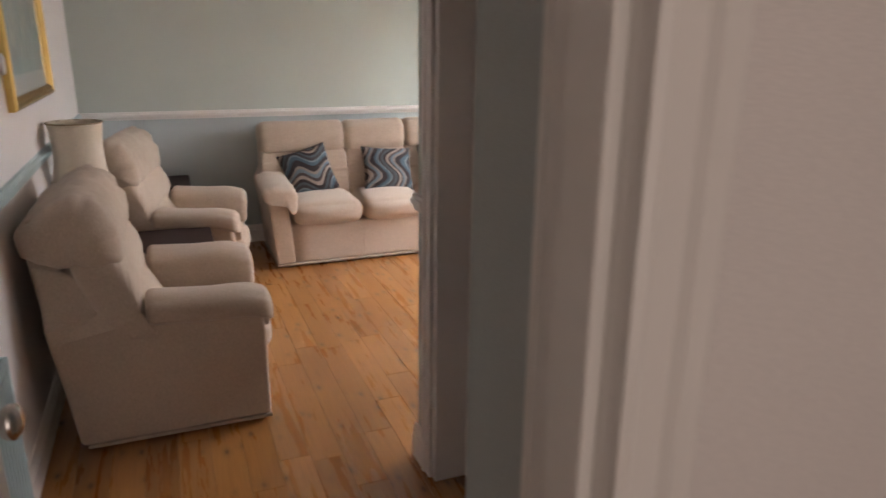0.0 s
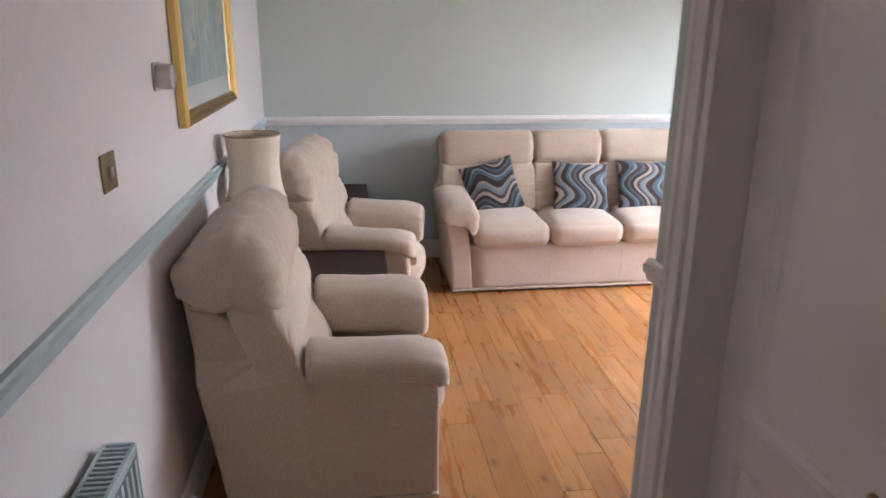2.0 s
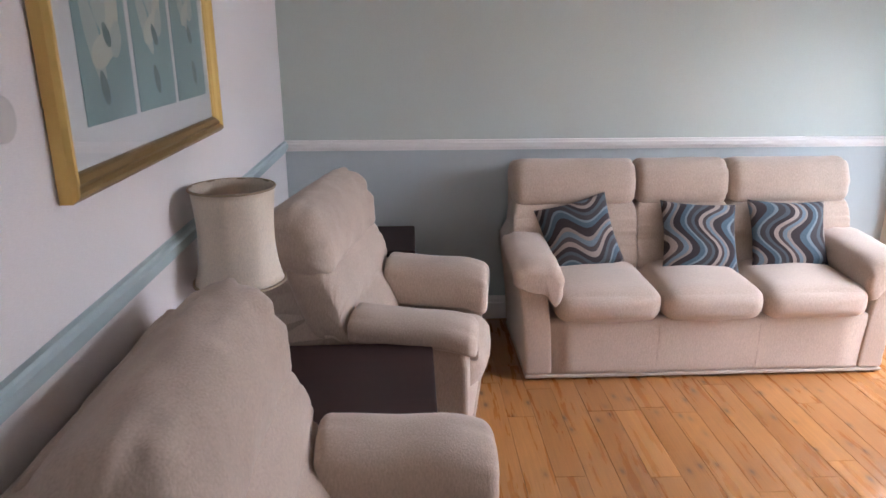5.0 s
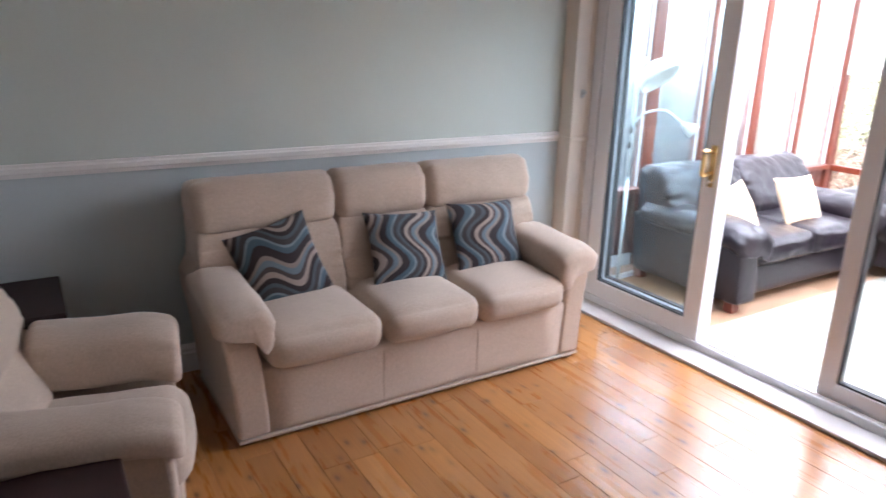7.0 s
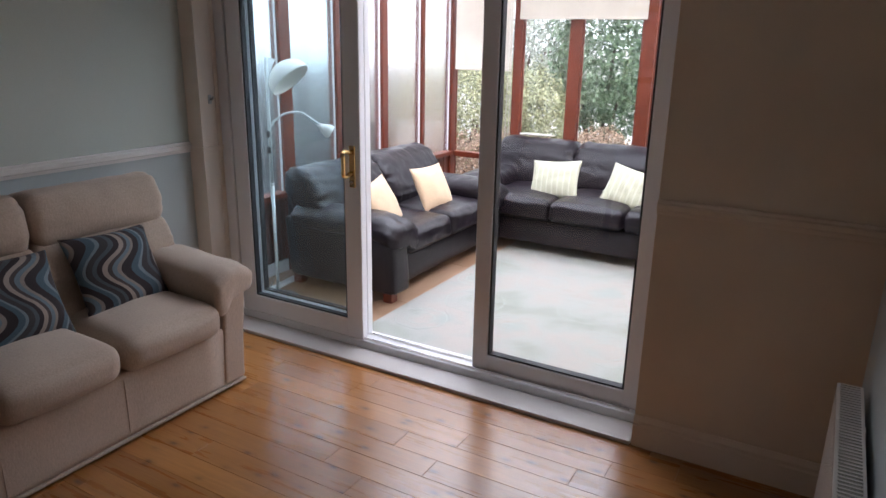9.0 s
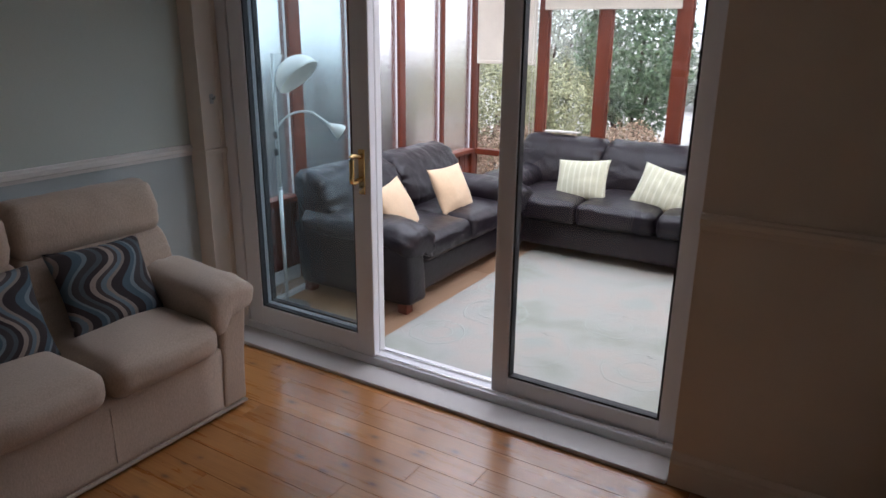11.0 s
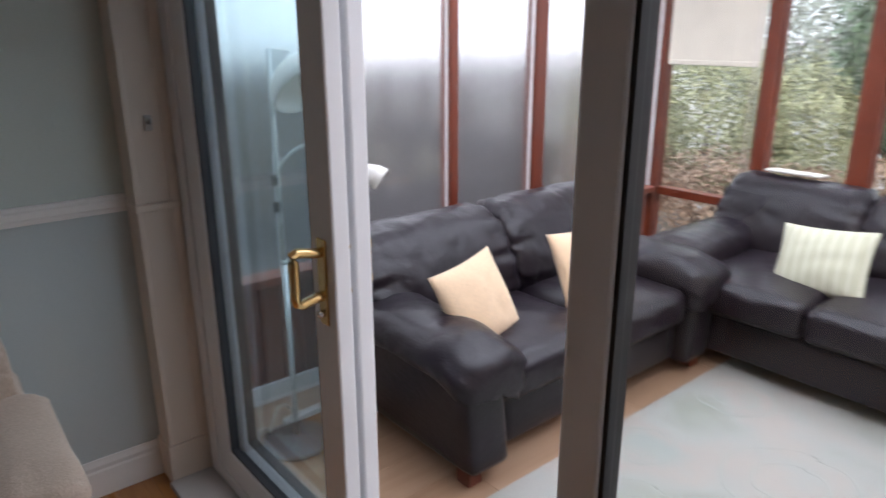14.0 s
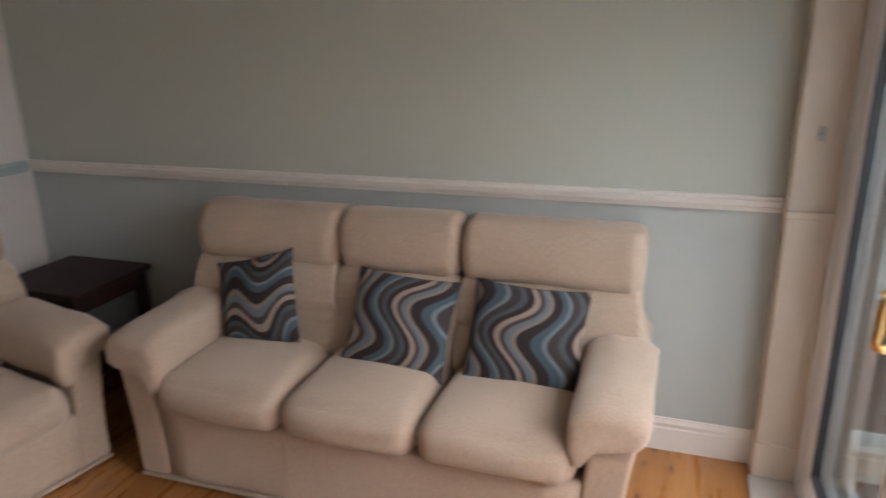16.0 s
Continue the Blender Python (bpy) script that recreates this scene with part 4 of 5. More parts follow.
pw = (0.885 - 0.06) / 3
for i in range(3):
    a = -2.367 + i * (pw + 0.03)
    panel = part("print_panel", bx(0.010, 0.016, a, a + pw, 1.47, 1.89, 0), PRINT, pic, "teal panel with a pale tulip")
    cy = a + pw / 2
    for j, (dy, dz, ry, rz, tl, pt) in enumerate(((-0.062, 0.0, 0.034, 0.13, 0.30, 0.5), (0.045, 0.05, 0.05, 0.12, -0.32, 0.45), (-0.012, 0.10, 0.042, 0.10, 0.04, 0.5), (-0.02, -0.045, 0.062, 0.034, 0.35, 0.0), (0.06, -0.02, 0.03, 0.045, -0.5, 0.2))):
        k = 1.0 - 0.14 * i
        part("petal", blob(cy + dy * k, 1.67 + 0.04 * i + dz * k, ry * k, rz * k, tl + 0.15 * i, 0.0168 + 0.0004 * j, pt), PETAL if j % 2 else PETAL2, panel, "cream tulip petal")
    part("leaf_mark", blob(cy + 0.03 * (i - 1), 1.545, 0.02, 0.04, 0.3, 0.0172, 0.2), LEAFINK, panel, "dark green leaf")
    part("leaf_mark", blob(cy + 0.01, 1.66, 0.018, 0.03, 0.5, 0.0189, 0.3), LEAFINK, panel, "dark green leaf")
pane = part("glazing", bx(0.0195, 0.0215, py0 + 0.05, py1 - 0.05, pz0 + 0.05, pz1 - 0.05, 0), CLEAR, pic, "picture glass")
pane.visible_shadow = False

sw = thing("light_switch", "square brass light switch plate on the wall", "switch", pose(0, -3.285, 1.325, 0, 90, 0))
part("plate", bx(-0.048, 0.048, -0.05, 0.05, 0, 0.007, 0.003), BRASS_DULL, sw)
part("rocker", bx(-0.014, 0.014, -0.009, 0.009, 0.006, 0.014, 0.003), PLASTIC, sw)
th = thing("thermostat", "white round wall thermostat on a square base", "thermostat", pose(0, -2.74, 1.53, 0, 90, 0))
part("backplate", bx(-0.045, 0.045, -0.042, 0.042, 0, 0.012, 0.005), PLASTIC, th)
part("dial", cyl(0, 0, 0.012, 0.056, 0.041, 0.039, 32, 0.004), PLASTIC, th, "", True)
sock = thing("light_switch", "white plastic switch plate on the pale blue wall", "switch", pose(1.41, -4.58, 1.37, 0, -90, 0))
part("plate", bx(-0.043, 0.043, -0.043, 0.043, 0, 0.008, 0.003), PLASTIC, sock)
part("rocker", bx(-0.012, 0.012, -0.009, 0.009, 0.007, 0.012, 0.002), PLASTIC, sock)


def radiator(label, length, z0, z1, material, m):
    """Panel radiator: local x along the wall, +y into the room."""
    r = thing("radiator", label, "radiator", m)
    step = 0.034
    n = int(length / step)
    panel = bmesh.new()
    rows = []
    for i in range(n + 1):
        for dx, dy in ((0, 0), (0.008, 0), (0.012, 0.008), (0.026, 0.008), (0.030, 0)):
            rows.append((min(length, i * length / n * (1 - 0.03 / length) + dx), 0.086 + dy))
    lo = [panel.verts.new((x, y, z0 + 0.03)) for x, y in rows]
    hi = [panel.verts.new((x, y, z1 - 0.03)) for x, y in rows]
    for i in range(len(rows) - 1):
        panel.faces.new((lo[i], hi[i], hi[i + 1], lo[i + 1]))
    part("front_panel", panel, material, r)
    part("panel_body", merged(bx(0.004, length - 0.004, 0.03, 0.085, z0 + 0.01, z1 - 0.006, 0.004), bx(0, length, 0.082, 0.092, z0, z0 + 0.032, 0.004), bx(0, length, 0.082, 0.092, z1 - 0.032, z1, 0.004)), material, r)
    for xx in (0, length):
        part("side_cover", bx(xx - 0.004, xx + 0.004, 0.02, 0.094, z0, z1, 0.003), material, r)
    grille = part("top_grille", merged(bx(0, length, 0.02, 0.028, z1 - 0.005, z1 + 0.003, 0), bx(0, length, 0.086, 0.094, z1 - 0.005, z1 + 0.003, 0)), material, r)
    # near-black sheet stands in for the shade between the grille bars
    part("slot_shadow", bx(0.004, length - 0.004, 0.028, 0.086, z1 - 0.007, z1 - 0.004, 0), SLOTSHADE, r, "dark sheet for the shade below the grille")
    count = int(length / 0.018)
    bars = bmesh.new()
    for i in range(count + 1):
        x = i * length / count
        vs = [bars.verts.new(p) for p in ((x - 0.004, 0.028, z1 + 0.002), (x + 0.004, 0.028, z1 + 0.002), (x + 0.004, 0.086, z1 + 0.002), (x - 0.004, 0.086, z1 + 0.002))]
        bars.faces.new(vs)
        vb = [bars.verts.new(v.co - Vector((0, 0, 0.005))) for v in vs]
        for j in range(4):
            bars.faces.new((vs[j], vb[j], vb[(j + 1) % 4], vs[(j + 1) % 4]))
    part("grille_insert", bars, material, grille)["kind"] = "stuff"
    for xx in (0.12, length - 0.12):
        part("bracket", bx(xx - 0.02, xx + 0.02, 0.0, 0.03, z0 + 0.06, z1 - 0.08), material, r)
    for xx in (0.02, length - 0.02):
        part("pipe", cyl(xx, 0.05, 0.0, z0 + 0.02, 0.008, 0.008, 12), RADWHITE, r, "painted pipe", True)
    return r


radiator("pale blue panel radiator on the white wall", 0.82, 0.16, 0.745, RAD, pose(0.0, -3.62, 0, 0, 0, -90))
radiator("white panel radiator below the pale blue wall", 1.2, 0.15, 0.62, RADWHITE, pose(3.26, -3.45, 0, 0, 0, 0) @ pose(-1.2, 0, 0))
cable = thing("loose_cable", "loop of white cable on the floor by the radiator", "cable")
part("flex", tube([(3.22 + 0.075 * math.cos(a / 10) - 0.1, -3.27 + 0.07 * math.sin(a / 10), 0.006 + 0.02 * math.sin(a / 20)) for a in range(0, 52)], 0.006, 8), PLASTIC, cable, "", True)

# ---------------------------------------------------------------- conservatory
CX, CY0, CY1 = 7.05, 0.22, -3.6
structure("conservatory_floor", bx(3.86, CX + 0.1, CY1, CY0 + 0.1, -0.06, -0.008, 0), SUB, "dark base under pale oak flooring", "floor")


def post(base, x0, x1, y0, y1, z0, z1, bev=0.006):
    return part("post", bx(x0, x1, y0, y1, z0, z1, bev), CEDAR, base)


def pane_in(base, mtl, x0, x1, y0, y1, z0, z1):
    p = part("pane", bx(x0, x1, y0, y1, z0, z1, 0), mtl, base)
    p.visible_shadow = False
    return p


SILL = 0.595
north = thing("window_1", "red cedar conservatory wall of misted panes over boarding", "window")
north["kind"] = "structure"
xs = [(3.86, 0.05), (4.61, 0.11), (5.20, 0.05), (5.83, 0.085), (6.46, 0.05), (CX, 0.11)]
for x, w in xs:
    post(north, x - w / 2, x + w / 2, CY0 - 0.03, CY0 + 0.06, 0.0, 2.45)
part("sill", bx(3.86, CX - 0.055, CY0 - 0.06, CY0 + 0.05, SILL - 0.03, SILL + 0.012, 0.006), CEDAR, north)
part("head_rail", bx(3.86, CX - 0.055, CY0 - 0.03, CY0 + 0.06, 2.38, 2.47), CEDAR, north)
for (xa, wa), (xb, wb) in zip(xs, xs[1:]):
    a, b = xa + wa / 2, xb - wb / 2
    pane_in(north, MIST, a - 0.004, b + 0.004, CY0 + 0.012, CY0 + 0.018, SILL + 0.012, 2.38)
    for e0, e1, tone in ((a, a + 0.007, CEDAR), (b - 0.007, b, UPVC)):
        part("glazing_bead", bx(e0, e1, CY0 - 0.004, CY0 + 0.012, SILL + 0.012, 2.38, 0.002), tone, north)
part("panel_backing", bx(3.86, CX, CY0 + 0.02, CY0 + 0.05, 0.0, SILL - 0.03, 0), CEDAR, north)
x = 3.9
while x < CX - 0.1:
    part("board", bx(x + 0.002, x + 0.098, CY0 - 0.008, CY0 + 0.02, 0.09, SILL - 0.03, 0.006), CEDAR, north)
    x += 0.1
part("skirting", bx(3.86, CX - 0.055, CY0 - 0.02, CY0 + 0.02, 0.0, 0.09, 0.004), UPVC, north, "white skirting")

east = thing("window_2", "red cedar conservatory wall of clear panes facing the garden", "window")
east["kind"] = "structure"
ys = [(CY0, 0.10), (-0.50, 0.085), (-1.06, 0.115), (-1.71, 0.12), (-2.33, 0.085), (-2.94, 0.085), (-3.55, 0.11)]
for y, w in ys[1:]:
    post(east, CX - 0.035, CX + 0.055, y - w / 2, y + w / 2, 0.0, 2.45)
for (ya, wa), (yb, wb) in zip(ys, ys[1:]):
    a, b = ya - wa / 2, yb + wb / 2
    part("transom", bx(CX - 0.03, CX + 0.05, b, a, SILL - 0.045, SILL + 0.01, 0.006), CEDAR, east)
    part("bottom_rail", bx(CX - 0.03, CX + 0.05, b, a, 0.0, 0.12, 0.006), CEDAR, east)
    part("head_rail", bx(CX - 0.03, CX + 0.05, b, a, 2.36, 2.45, 0.006), CEDAR, east)
    for z0, z1 in ((0.12, SILL - 0.045), (SILL + 0.01, 2.36)):
        pane_in(east, CLEAR, CX + 0.012, CX + 0.018, b - 0.004, a + 0.004, z0, z1)
        for e0, e1 in ((b, b + 0.01), (a - 0.01, a)):
            part("glazing_bead", bx(CX - 0.002, CX + 0.012, e0, e1, z0, z1, 0.002), CEDAR, east)
for y in (-0.545, -1.01, -1.65):
    h = part("casement_handle", merged(bx(CX - 0.05, CX - 0.034, y - 0.012, y + 0.012, 0.66, 0.74, 0.004), bx(CX - 0.075, CX - 0.05, y - 0.008, y + 0.008, 0.69, 0.80, 0.005)), CHROME, east, "silver casement handle")
south_c = structure("wall_conservatory_south", bx(3.86, CX + 0.1, CY1 - 0.12, CY1, 0, 2.47, 0), WALL_CREAM, "plain end wall of the conservatory", "wall")

blind = thing("roller_blind", "cream roller blind half lowered over the corner pane", "blind")
part("cloth", bx(CX - 0.06, CX - 0.056, -0.45, 0.15, 1.43, 2.34, 0), BLIND, blind)
part("bottom_bar", bx(CX - 0.064, CX - 0.052, -0.45, 0.15, 1.415, 1.445, 0.004), BLIND, blind)
part("roller", tube([(CX - 0.075, -0.46, 2.36), (CX - 0.075, 0.16, 2.36)], 0.025, 14), BLIND, blind, "", True)
part("bead_chain", tube([(CX - 0.075, -0.465, 2.35), (CX - 0.072, -0.46, 1.5), (CX - 0.07, -0.452, 0.72), (CX - 0.07, -0.435, 0.69), (CX - 0.07, -0.42, 0.72), (CX - 0.075, -0.44, 2.35)], 0.003, 6), PLASTIC, blind, "white bead chain", True)
blind2 = thing("roller_blind", "cream roller blind rolled up at the window head", "blind")
part("cloth", bx(CX - 0.06, CX - 0.056, -1.69, -0.52, 1.90, 2.34, 0), BLIND, blind2)
part("bottom_bar", bx(CX - 0.064, CX - 0.052, -1.69, -0.52, 1.885, 1.905, 0.004), BLIND, blind2)
part("roller", tube([(CX - 0.075, -1.70, 2.36), (CX - 0.075, -0.51, 2.36)], 0.025, 14), BLIND, blind2, "", True)

roof = thing("conservatory_roof", "glazed conservatory roof on cedar rafters", "roof")
roof["kind"] = "structure"
for i in range(8):
    y = CY0 - 0.1 - i * (CY0 - 0.1 - CY1) / 7
    part("rafter", extrude([(3.86, 2.95), (CX + 0.15, 2.47), (CX + 0.15, 2.53), (3.86, 3.01)], y - 0.025, y + 0.025, "y"), CEDAR, roof)
rp = part("roof_pane", extrude([(3.86, 3.012), (CX + 0.2, 2.532), (CX + 0.2, 2.54), (3.86, 3.02)], CY1 - 0.1, CY0 + 0.1, "y"), ROOFGLASS, roof)
rp.visible_shadow = False
wall("wall_house_outer", 3.56, 3.86, -3.72, 0.5, CEIL + 0.12, 3.05, WALL_CREAM, "house wall above the conservatory roof")
wall("wall_house_south", 3.56, 3.86, -3.72, -3.55, -0.02, CEIL, WALL_CREAM, "house wall corner")
for nm, zz in (("gable_north", CY0 + 0.05), ("gable_south", CY1)):
    g = structure(nm, extrude([(3.86, 2.47), (CX, 2.47), (3.86, 2.94)], zz - 0.02, zz, "y"), UPVC, "white infill below the sloping roof", "wall")

rug = thing("rug", "large cream wool rug with carved circles", "rug")
rugz = 0.012
part("woven_top", bx(3.92, 6.5, -3.3, -0.93, -0.007, rugz, 0.006), RUG, rug)
circles = [(4.25, -1.15, 0.16), (4.7, -1.3, 0.2), (4.35, -1.7, 0.22), (5.1, -1.1, 0.13), (5.3, -1.6, 0.24), (4.9, -2.0, 0.18), (5.75, -1.15, 0.17), (5.7, -2.1, 0.22), (4.4, -2.3, 0.2), (5.2, -2.5, 0.2), (5.65, -2.7, 0.2)]
for cx, cy, r in circles:
    for k in (1.0, 0.55):
        rr = r * k
        part("carved_ring", tube([(cx + rr * math.cos(a * math.pi / 20) * (1 + 0.06 * math.sin(a * 0.9)), cy + rr * math.sin(a * math.pi / 20), rugz - 0.0112) for a in range(41)], 0.0128, 10), RUGLINE, rug, "", True)


def leather_sofa(label, seats, m, seat_w=0.60, D=0.95):
    """Brown leather sofa with pillow arms: local x across, rear at y 0, front -0.95."""
    s = thing("leather_sofa", label, "sofa", m, "leather sofas")
    inner = seats * seat_w / 2
    aw = 0.25
    half = inner + aw
    part("base", soft(-inner - 0.02, inner + 0.02, -D + 0.08, -0.08, 0.07, 0.30, 0.03, (0, 0.006, 0), 8, 0.003), LEATHER, s, "", True)
    part("back_frame", soft(-half + 0.08, half - 0.08, -0.22, 0.0, 0.07, 0.72, 0.05, (0, 0.01, 0), 10, 0.004), LEATHER, s, "", True)
    for side in (-1, 1):
        a, b = (inner, half - 0.05) if side > 0 else (-half + 0.05, -inner)

        def taper(p, side=side):
            p.x += side * 0.05 * max(0, p.z - 0.07) / 0.45
            return p

        part("arm_panel", soft(a, b, -D + 0.01, -0.05, 0.06, 0.50, 0.03, (0.01, 0.01, 0), 10, 0.004, 6, side, taper), LEATHER, s, "", True)

        def roll(p, side=side):
            f = max(0.0, (-p.y - D + 0.22) / 0.25)
            p.z -= 0.05 * f * f
            p.z -= 0.015
            return p

        o, n_ = half + 0.045, inner - 0.035
        arm = [(o - 0.045, 0.455), (o, 0.48), (o + 0.008, 0.54), (o - 0.045, 0.598), ((o + n_) / 2, 0.618), (n_ + 0.05, 0.60), (n_, 0.555), (n_ - 0.012, 0.48), (n_ + 0.01, 0.415), (n_ + 0.05, 0.40), (n_ + 0.09, 0.425), ((o + n_) / 2, 0.45)]
        part("arm_pillow", loaf([(side * u, w) for u, w in arm], -D - 0.045, -0.12, "y", 0.06, 0.005, 12, 0.007, side * 2.0 + seats, 48, roll, 0.010), LEATHER, s, "", True)
        for fy in (-D + 0.08, -0.1):
            fx = side * (half - 0.1)
            part("foot", bx(fx - 0.035, fx + 0.035, fy - 0.035, fy + 0.035, 0.0, 0.07, 0.006), CEDAR, s, "red-brown block foot")
    for i in range(seats):
        a = -inner + i * seat_w
        b = a + seat_w

        def tilt(p):
            p.y += 0.16 * (p.z - 0.42) / 0.42
            return p

        part("seat_cushion", soft(a + 0.003, b - 0.003, -D + 0.02, -0.25, 0.285, 0.455, 0.05, (0, 0.015, 0.028), 22, 0.008, 14, i * 2.7 + seats), LEATHER, s, "", True)
        ba, bb = -half + 0.02 + i * (2 * half - 0.04) / seats, -half + 0.02 + (i + 1) * (2 * half - 0.04) / seats
        low = [(-0.36, 0.39), (-0.42, 0.43), (-0.45, 0.50), (-0.452, 0.57), (-0.44, 0.64), (-0.432, 0.70), (-0.41, 0.765), (-0.35, 0.815), (-0.27, 0.83), (-0.18, 0.815), (-0.13, 0.75), (-0.13, 0.55), (-0.15, 0.41)]
        part("back_cushion", loaf(low, ba - 0.004, bb + 0.004, "x", 0.075, 0.007, 11, 0.008, i * 4.1 + seats, 48, tilt, 0.011), LEATHER, s, "", True)
    return s


leather_sofa("two-seat dark brown leather sofa by the misted windows", 2, pose(5.16, 0.06, 0))
leather_sofa("three-seat dark brown leather sofa facing the house", 3, pose(6.96, -1.62, 0.012, 0, 0, -90), 0.60, 1.08)
for x, y, z, a, b, c in ((4.68, -0.66, 0.435, -27, -6, 10), (5.33, -0.66, 0.435, -27, 0, -6)):
    scatter("scatter_cushion", MUSTARD, 0.38, 0.355, 0.13, pose(x, y, z, a, b, c), "plain straw-yellow cushion on the leather sofa", "yellow cushions", x)
for y, a, b in ((-1.25, -26, -5), (-1.85, -30, 13), (-2.40, -26, -6)):
    scatter("scatter_cushion", GREENSTRIPE, 0.43, 0.34, 0.13, pose(6.17, y, 0.43, 0, 0, -90) @ pose(0, 0, 0, a, b, 0), "pale green striped cushion on the leather sofa", "striped cushions", y)
cloth = thing("folded_cloth", "folded white cloth lying over the sofa back", "cloth", pose(6.88, -0.80, 0.85, 0, 6, 0))
part("cloth", soft(-0.07, 0.07, -0.15, 0.15, 0, 0.016, 0.007, (0, 0, 0.004), 12, 0.006, 22), LACE, cloth, "", True)

fl = thing("floor_lamp", "pale metal floor lamp with a white uplighter and reading arm", "floor lamp", pose(4.05, -0.16, 0))
part("base", lathe([(0.14, 0), (0.14, 0.012), (0.13, 0.022), (0.03, 0.03), (0.014, 0.04)], 40), LAMPBASE, fl, "round grey weighted base", True)
pole = part("pole", merged(cyl(0, 0, 0.035, 0.78, 0.011, 0.011, 16), cyl(0, 0, 0.775, 0.79, 0.013, 0.013, 16), cyl(0, 0, 0.785, 1.56, 0.010, 0.010, 16)), LAMPGREY, fl, "", True)
part("bracket", extrude([(-0.012, 1.47), (0.0, 1.56), (0.075, 1.55), (0.012, 1.47)], -0.008, 0.008, "y"), LAMPGREY, fl)


def dish(r, depth, seg=32):
    bm = bmesh.new()
    rings = []
    for k in range(9):
        a = k / 8 * math.pi / 2
        rings.append([(r * math.sin(a) + 0.001, depth * (1 - math.cos(a)))] * 1)
    prof = [q[0] for q in rings]
    prof = prof + [(max(0.001, p[0] - 0.004), p[1] + 0.003) for p in prof[::-1]]
    return lathe(prof, seg)


facing = Vector((0.17, -0.65, -0.72)).normalized()
up = part("lampshade", dish(0.135, 0.12), LAMPWHITE, fl, "white half-round metal shade", True)
up.matrix_local = Matrix.Translation(Vector((0.09, -0.10, 1.435)) - facing * 0.11) @ facing.to_track_quat("Z", "Y").to_matrix().to_4x4()
armpts = [(0.0, 0, 1.10)] + [(0.14 - 0.14 * math.cos(a * math.pi / 16), -0.13 * (1 - math.cos(a * math.pi / 16)) * 0.6, 1.10 + 0.13 * math.sin(a * math.pi / 16)) for a in range(1, 11)] + [(0.23, -0.23, 1.14)]
part("reading_arm", tube(armpts, 0.007, 10), LAMPGREY, fl, "thin curved flexible arm", True)
hd = part("reading_shade", merged(lathe([(0.012, 0), (0.02, 0.02), (0.038, 0.05), (0.045, 0.085), (0.042, 0.088), (0.034, 0.07), (0.004, 0.06)], 24)), LAMPWHITE, fl, "small white bell shade", True)
hd.matrix_local = pose(0.215, -0.215, 1.155, 0, 125, -45)
for z in (0.98, 1.08):
    part("dimmer", bx(-0.022, -0.006, -0.01, 0.01, z, z + 0.04, 0.003), BLACKPLASTIC, fl, "small black inline switch")
part("flex", tube([(-0.012, 0, 1.2), (-0.016, 0, 1.0), (-0.01, 0.01, 0.75), (0.005, 0.012, 0.5), (0.01, 0.014, 0.2), (0.02, 0.1, 0.03), (0.12, 0.2, 0.012)], 0.003, 6), LAMPGREY, fl, "thin lamp flex", True)
strip = thing("trunking", "white plastic cable trunking lying along the skirting", "cable trunking", pose(4.35, 0.02, 0, 0, 0, 6))
part("casing", bx(-0.28, 0.28, -0.02, 0.02, -0.006, 0.022, 0.004), UPVC, strip)
cab = thing("loose_cable", "loop of white cable by the floor lamp", "cable", pose(3.93, -0.12, 0))
part("flex", tube([(-0.04, -0.05, 0.006), (-0.045, -0.04, 0.06), (-0.03, -0.02, 0.105), (0.01, 0.0, 0.09), (0.03, 0.015, 0.05), (0.06, 0.05, 0.08), (0.11, 0.10, 0.10), (0.17, 0.15, 0.07), (0.22, 0.18, 0.006)], 0.005, 8), PLASTIC, cab, "", True)

# ---------------------------------------------------------------- garden
structure("ground", bx(CX + 0.2, 400, -200, 200, -0.4, -0.12, 0), GRAVEL, "pale gravel garden ground", "ground")
structure("ground_side", bx(-200, CX + 0.2, CY0 + 0.3, 200, -0.4, -0.12, 0), GRAVEL, "pale gravel garden ground", "ground")


haze = mat("overcast_haze", 1.0, 0, (0, 0, 0))
hb = haze.node_tree.nodes["Principled BSDF"]
hb.inputs["Emission Color"].default_value = (0.93, 0.97, 1.0, 1)
hb.inputs["Emission Strength"].default_value = 1.35
dome = bmesh.new()
rings = []
for i in range(9):
    e = i / 8 * math.pi / 2
    rings.append([dome.verts.new((5 + 300 * math.cos(e) * math.cos(a * math.pi / 24), 300 * math.cos(e) * math.sin(a * math.pi / 24), 300 * math.sin(e) - 2)) for a in range(-14, 29)])
for lo, hi in zip(rings, rings[1:]):
    for i in range(len(lo) - 1):
        dome.faces.new((lo[i], lo[i + 1], hi[i + 1], hi[i]))
bmesh.ops.remove_doubles(dome, verts=dome.verts[:], dist=0.01)
structure("backdrop", dome, haze, "bright overcast white sky", "sky")


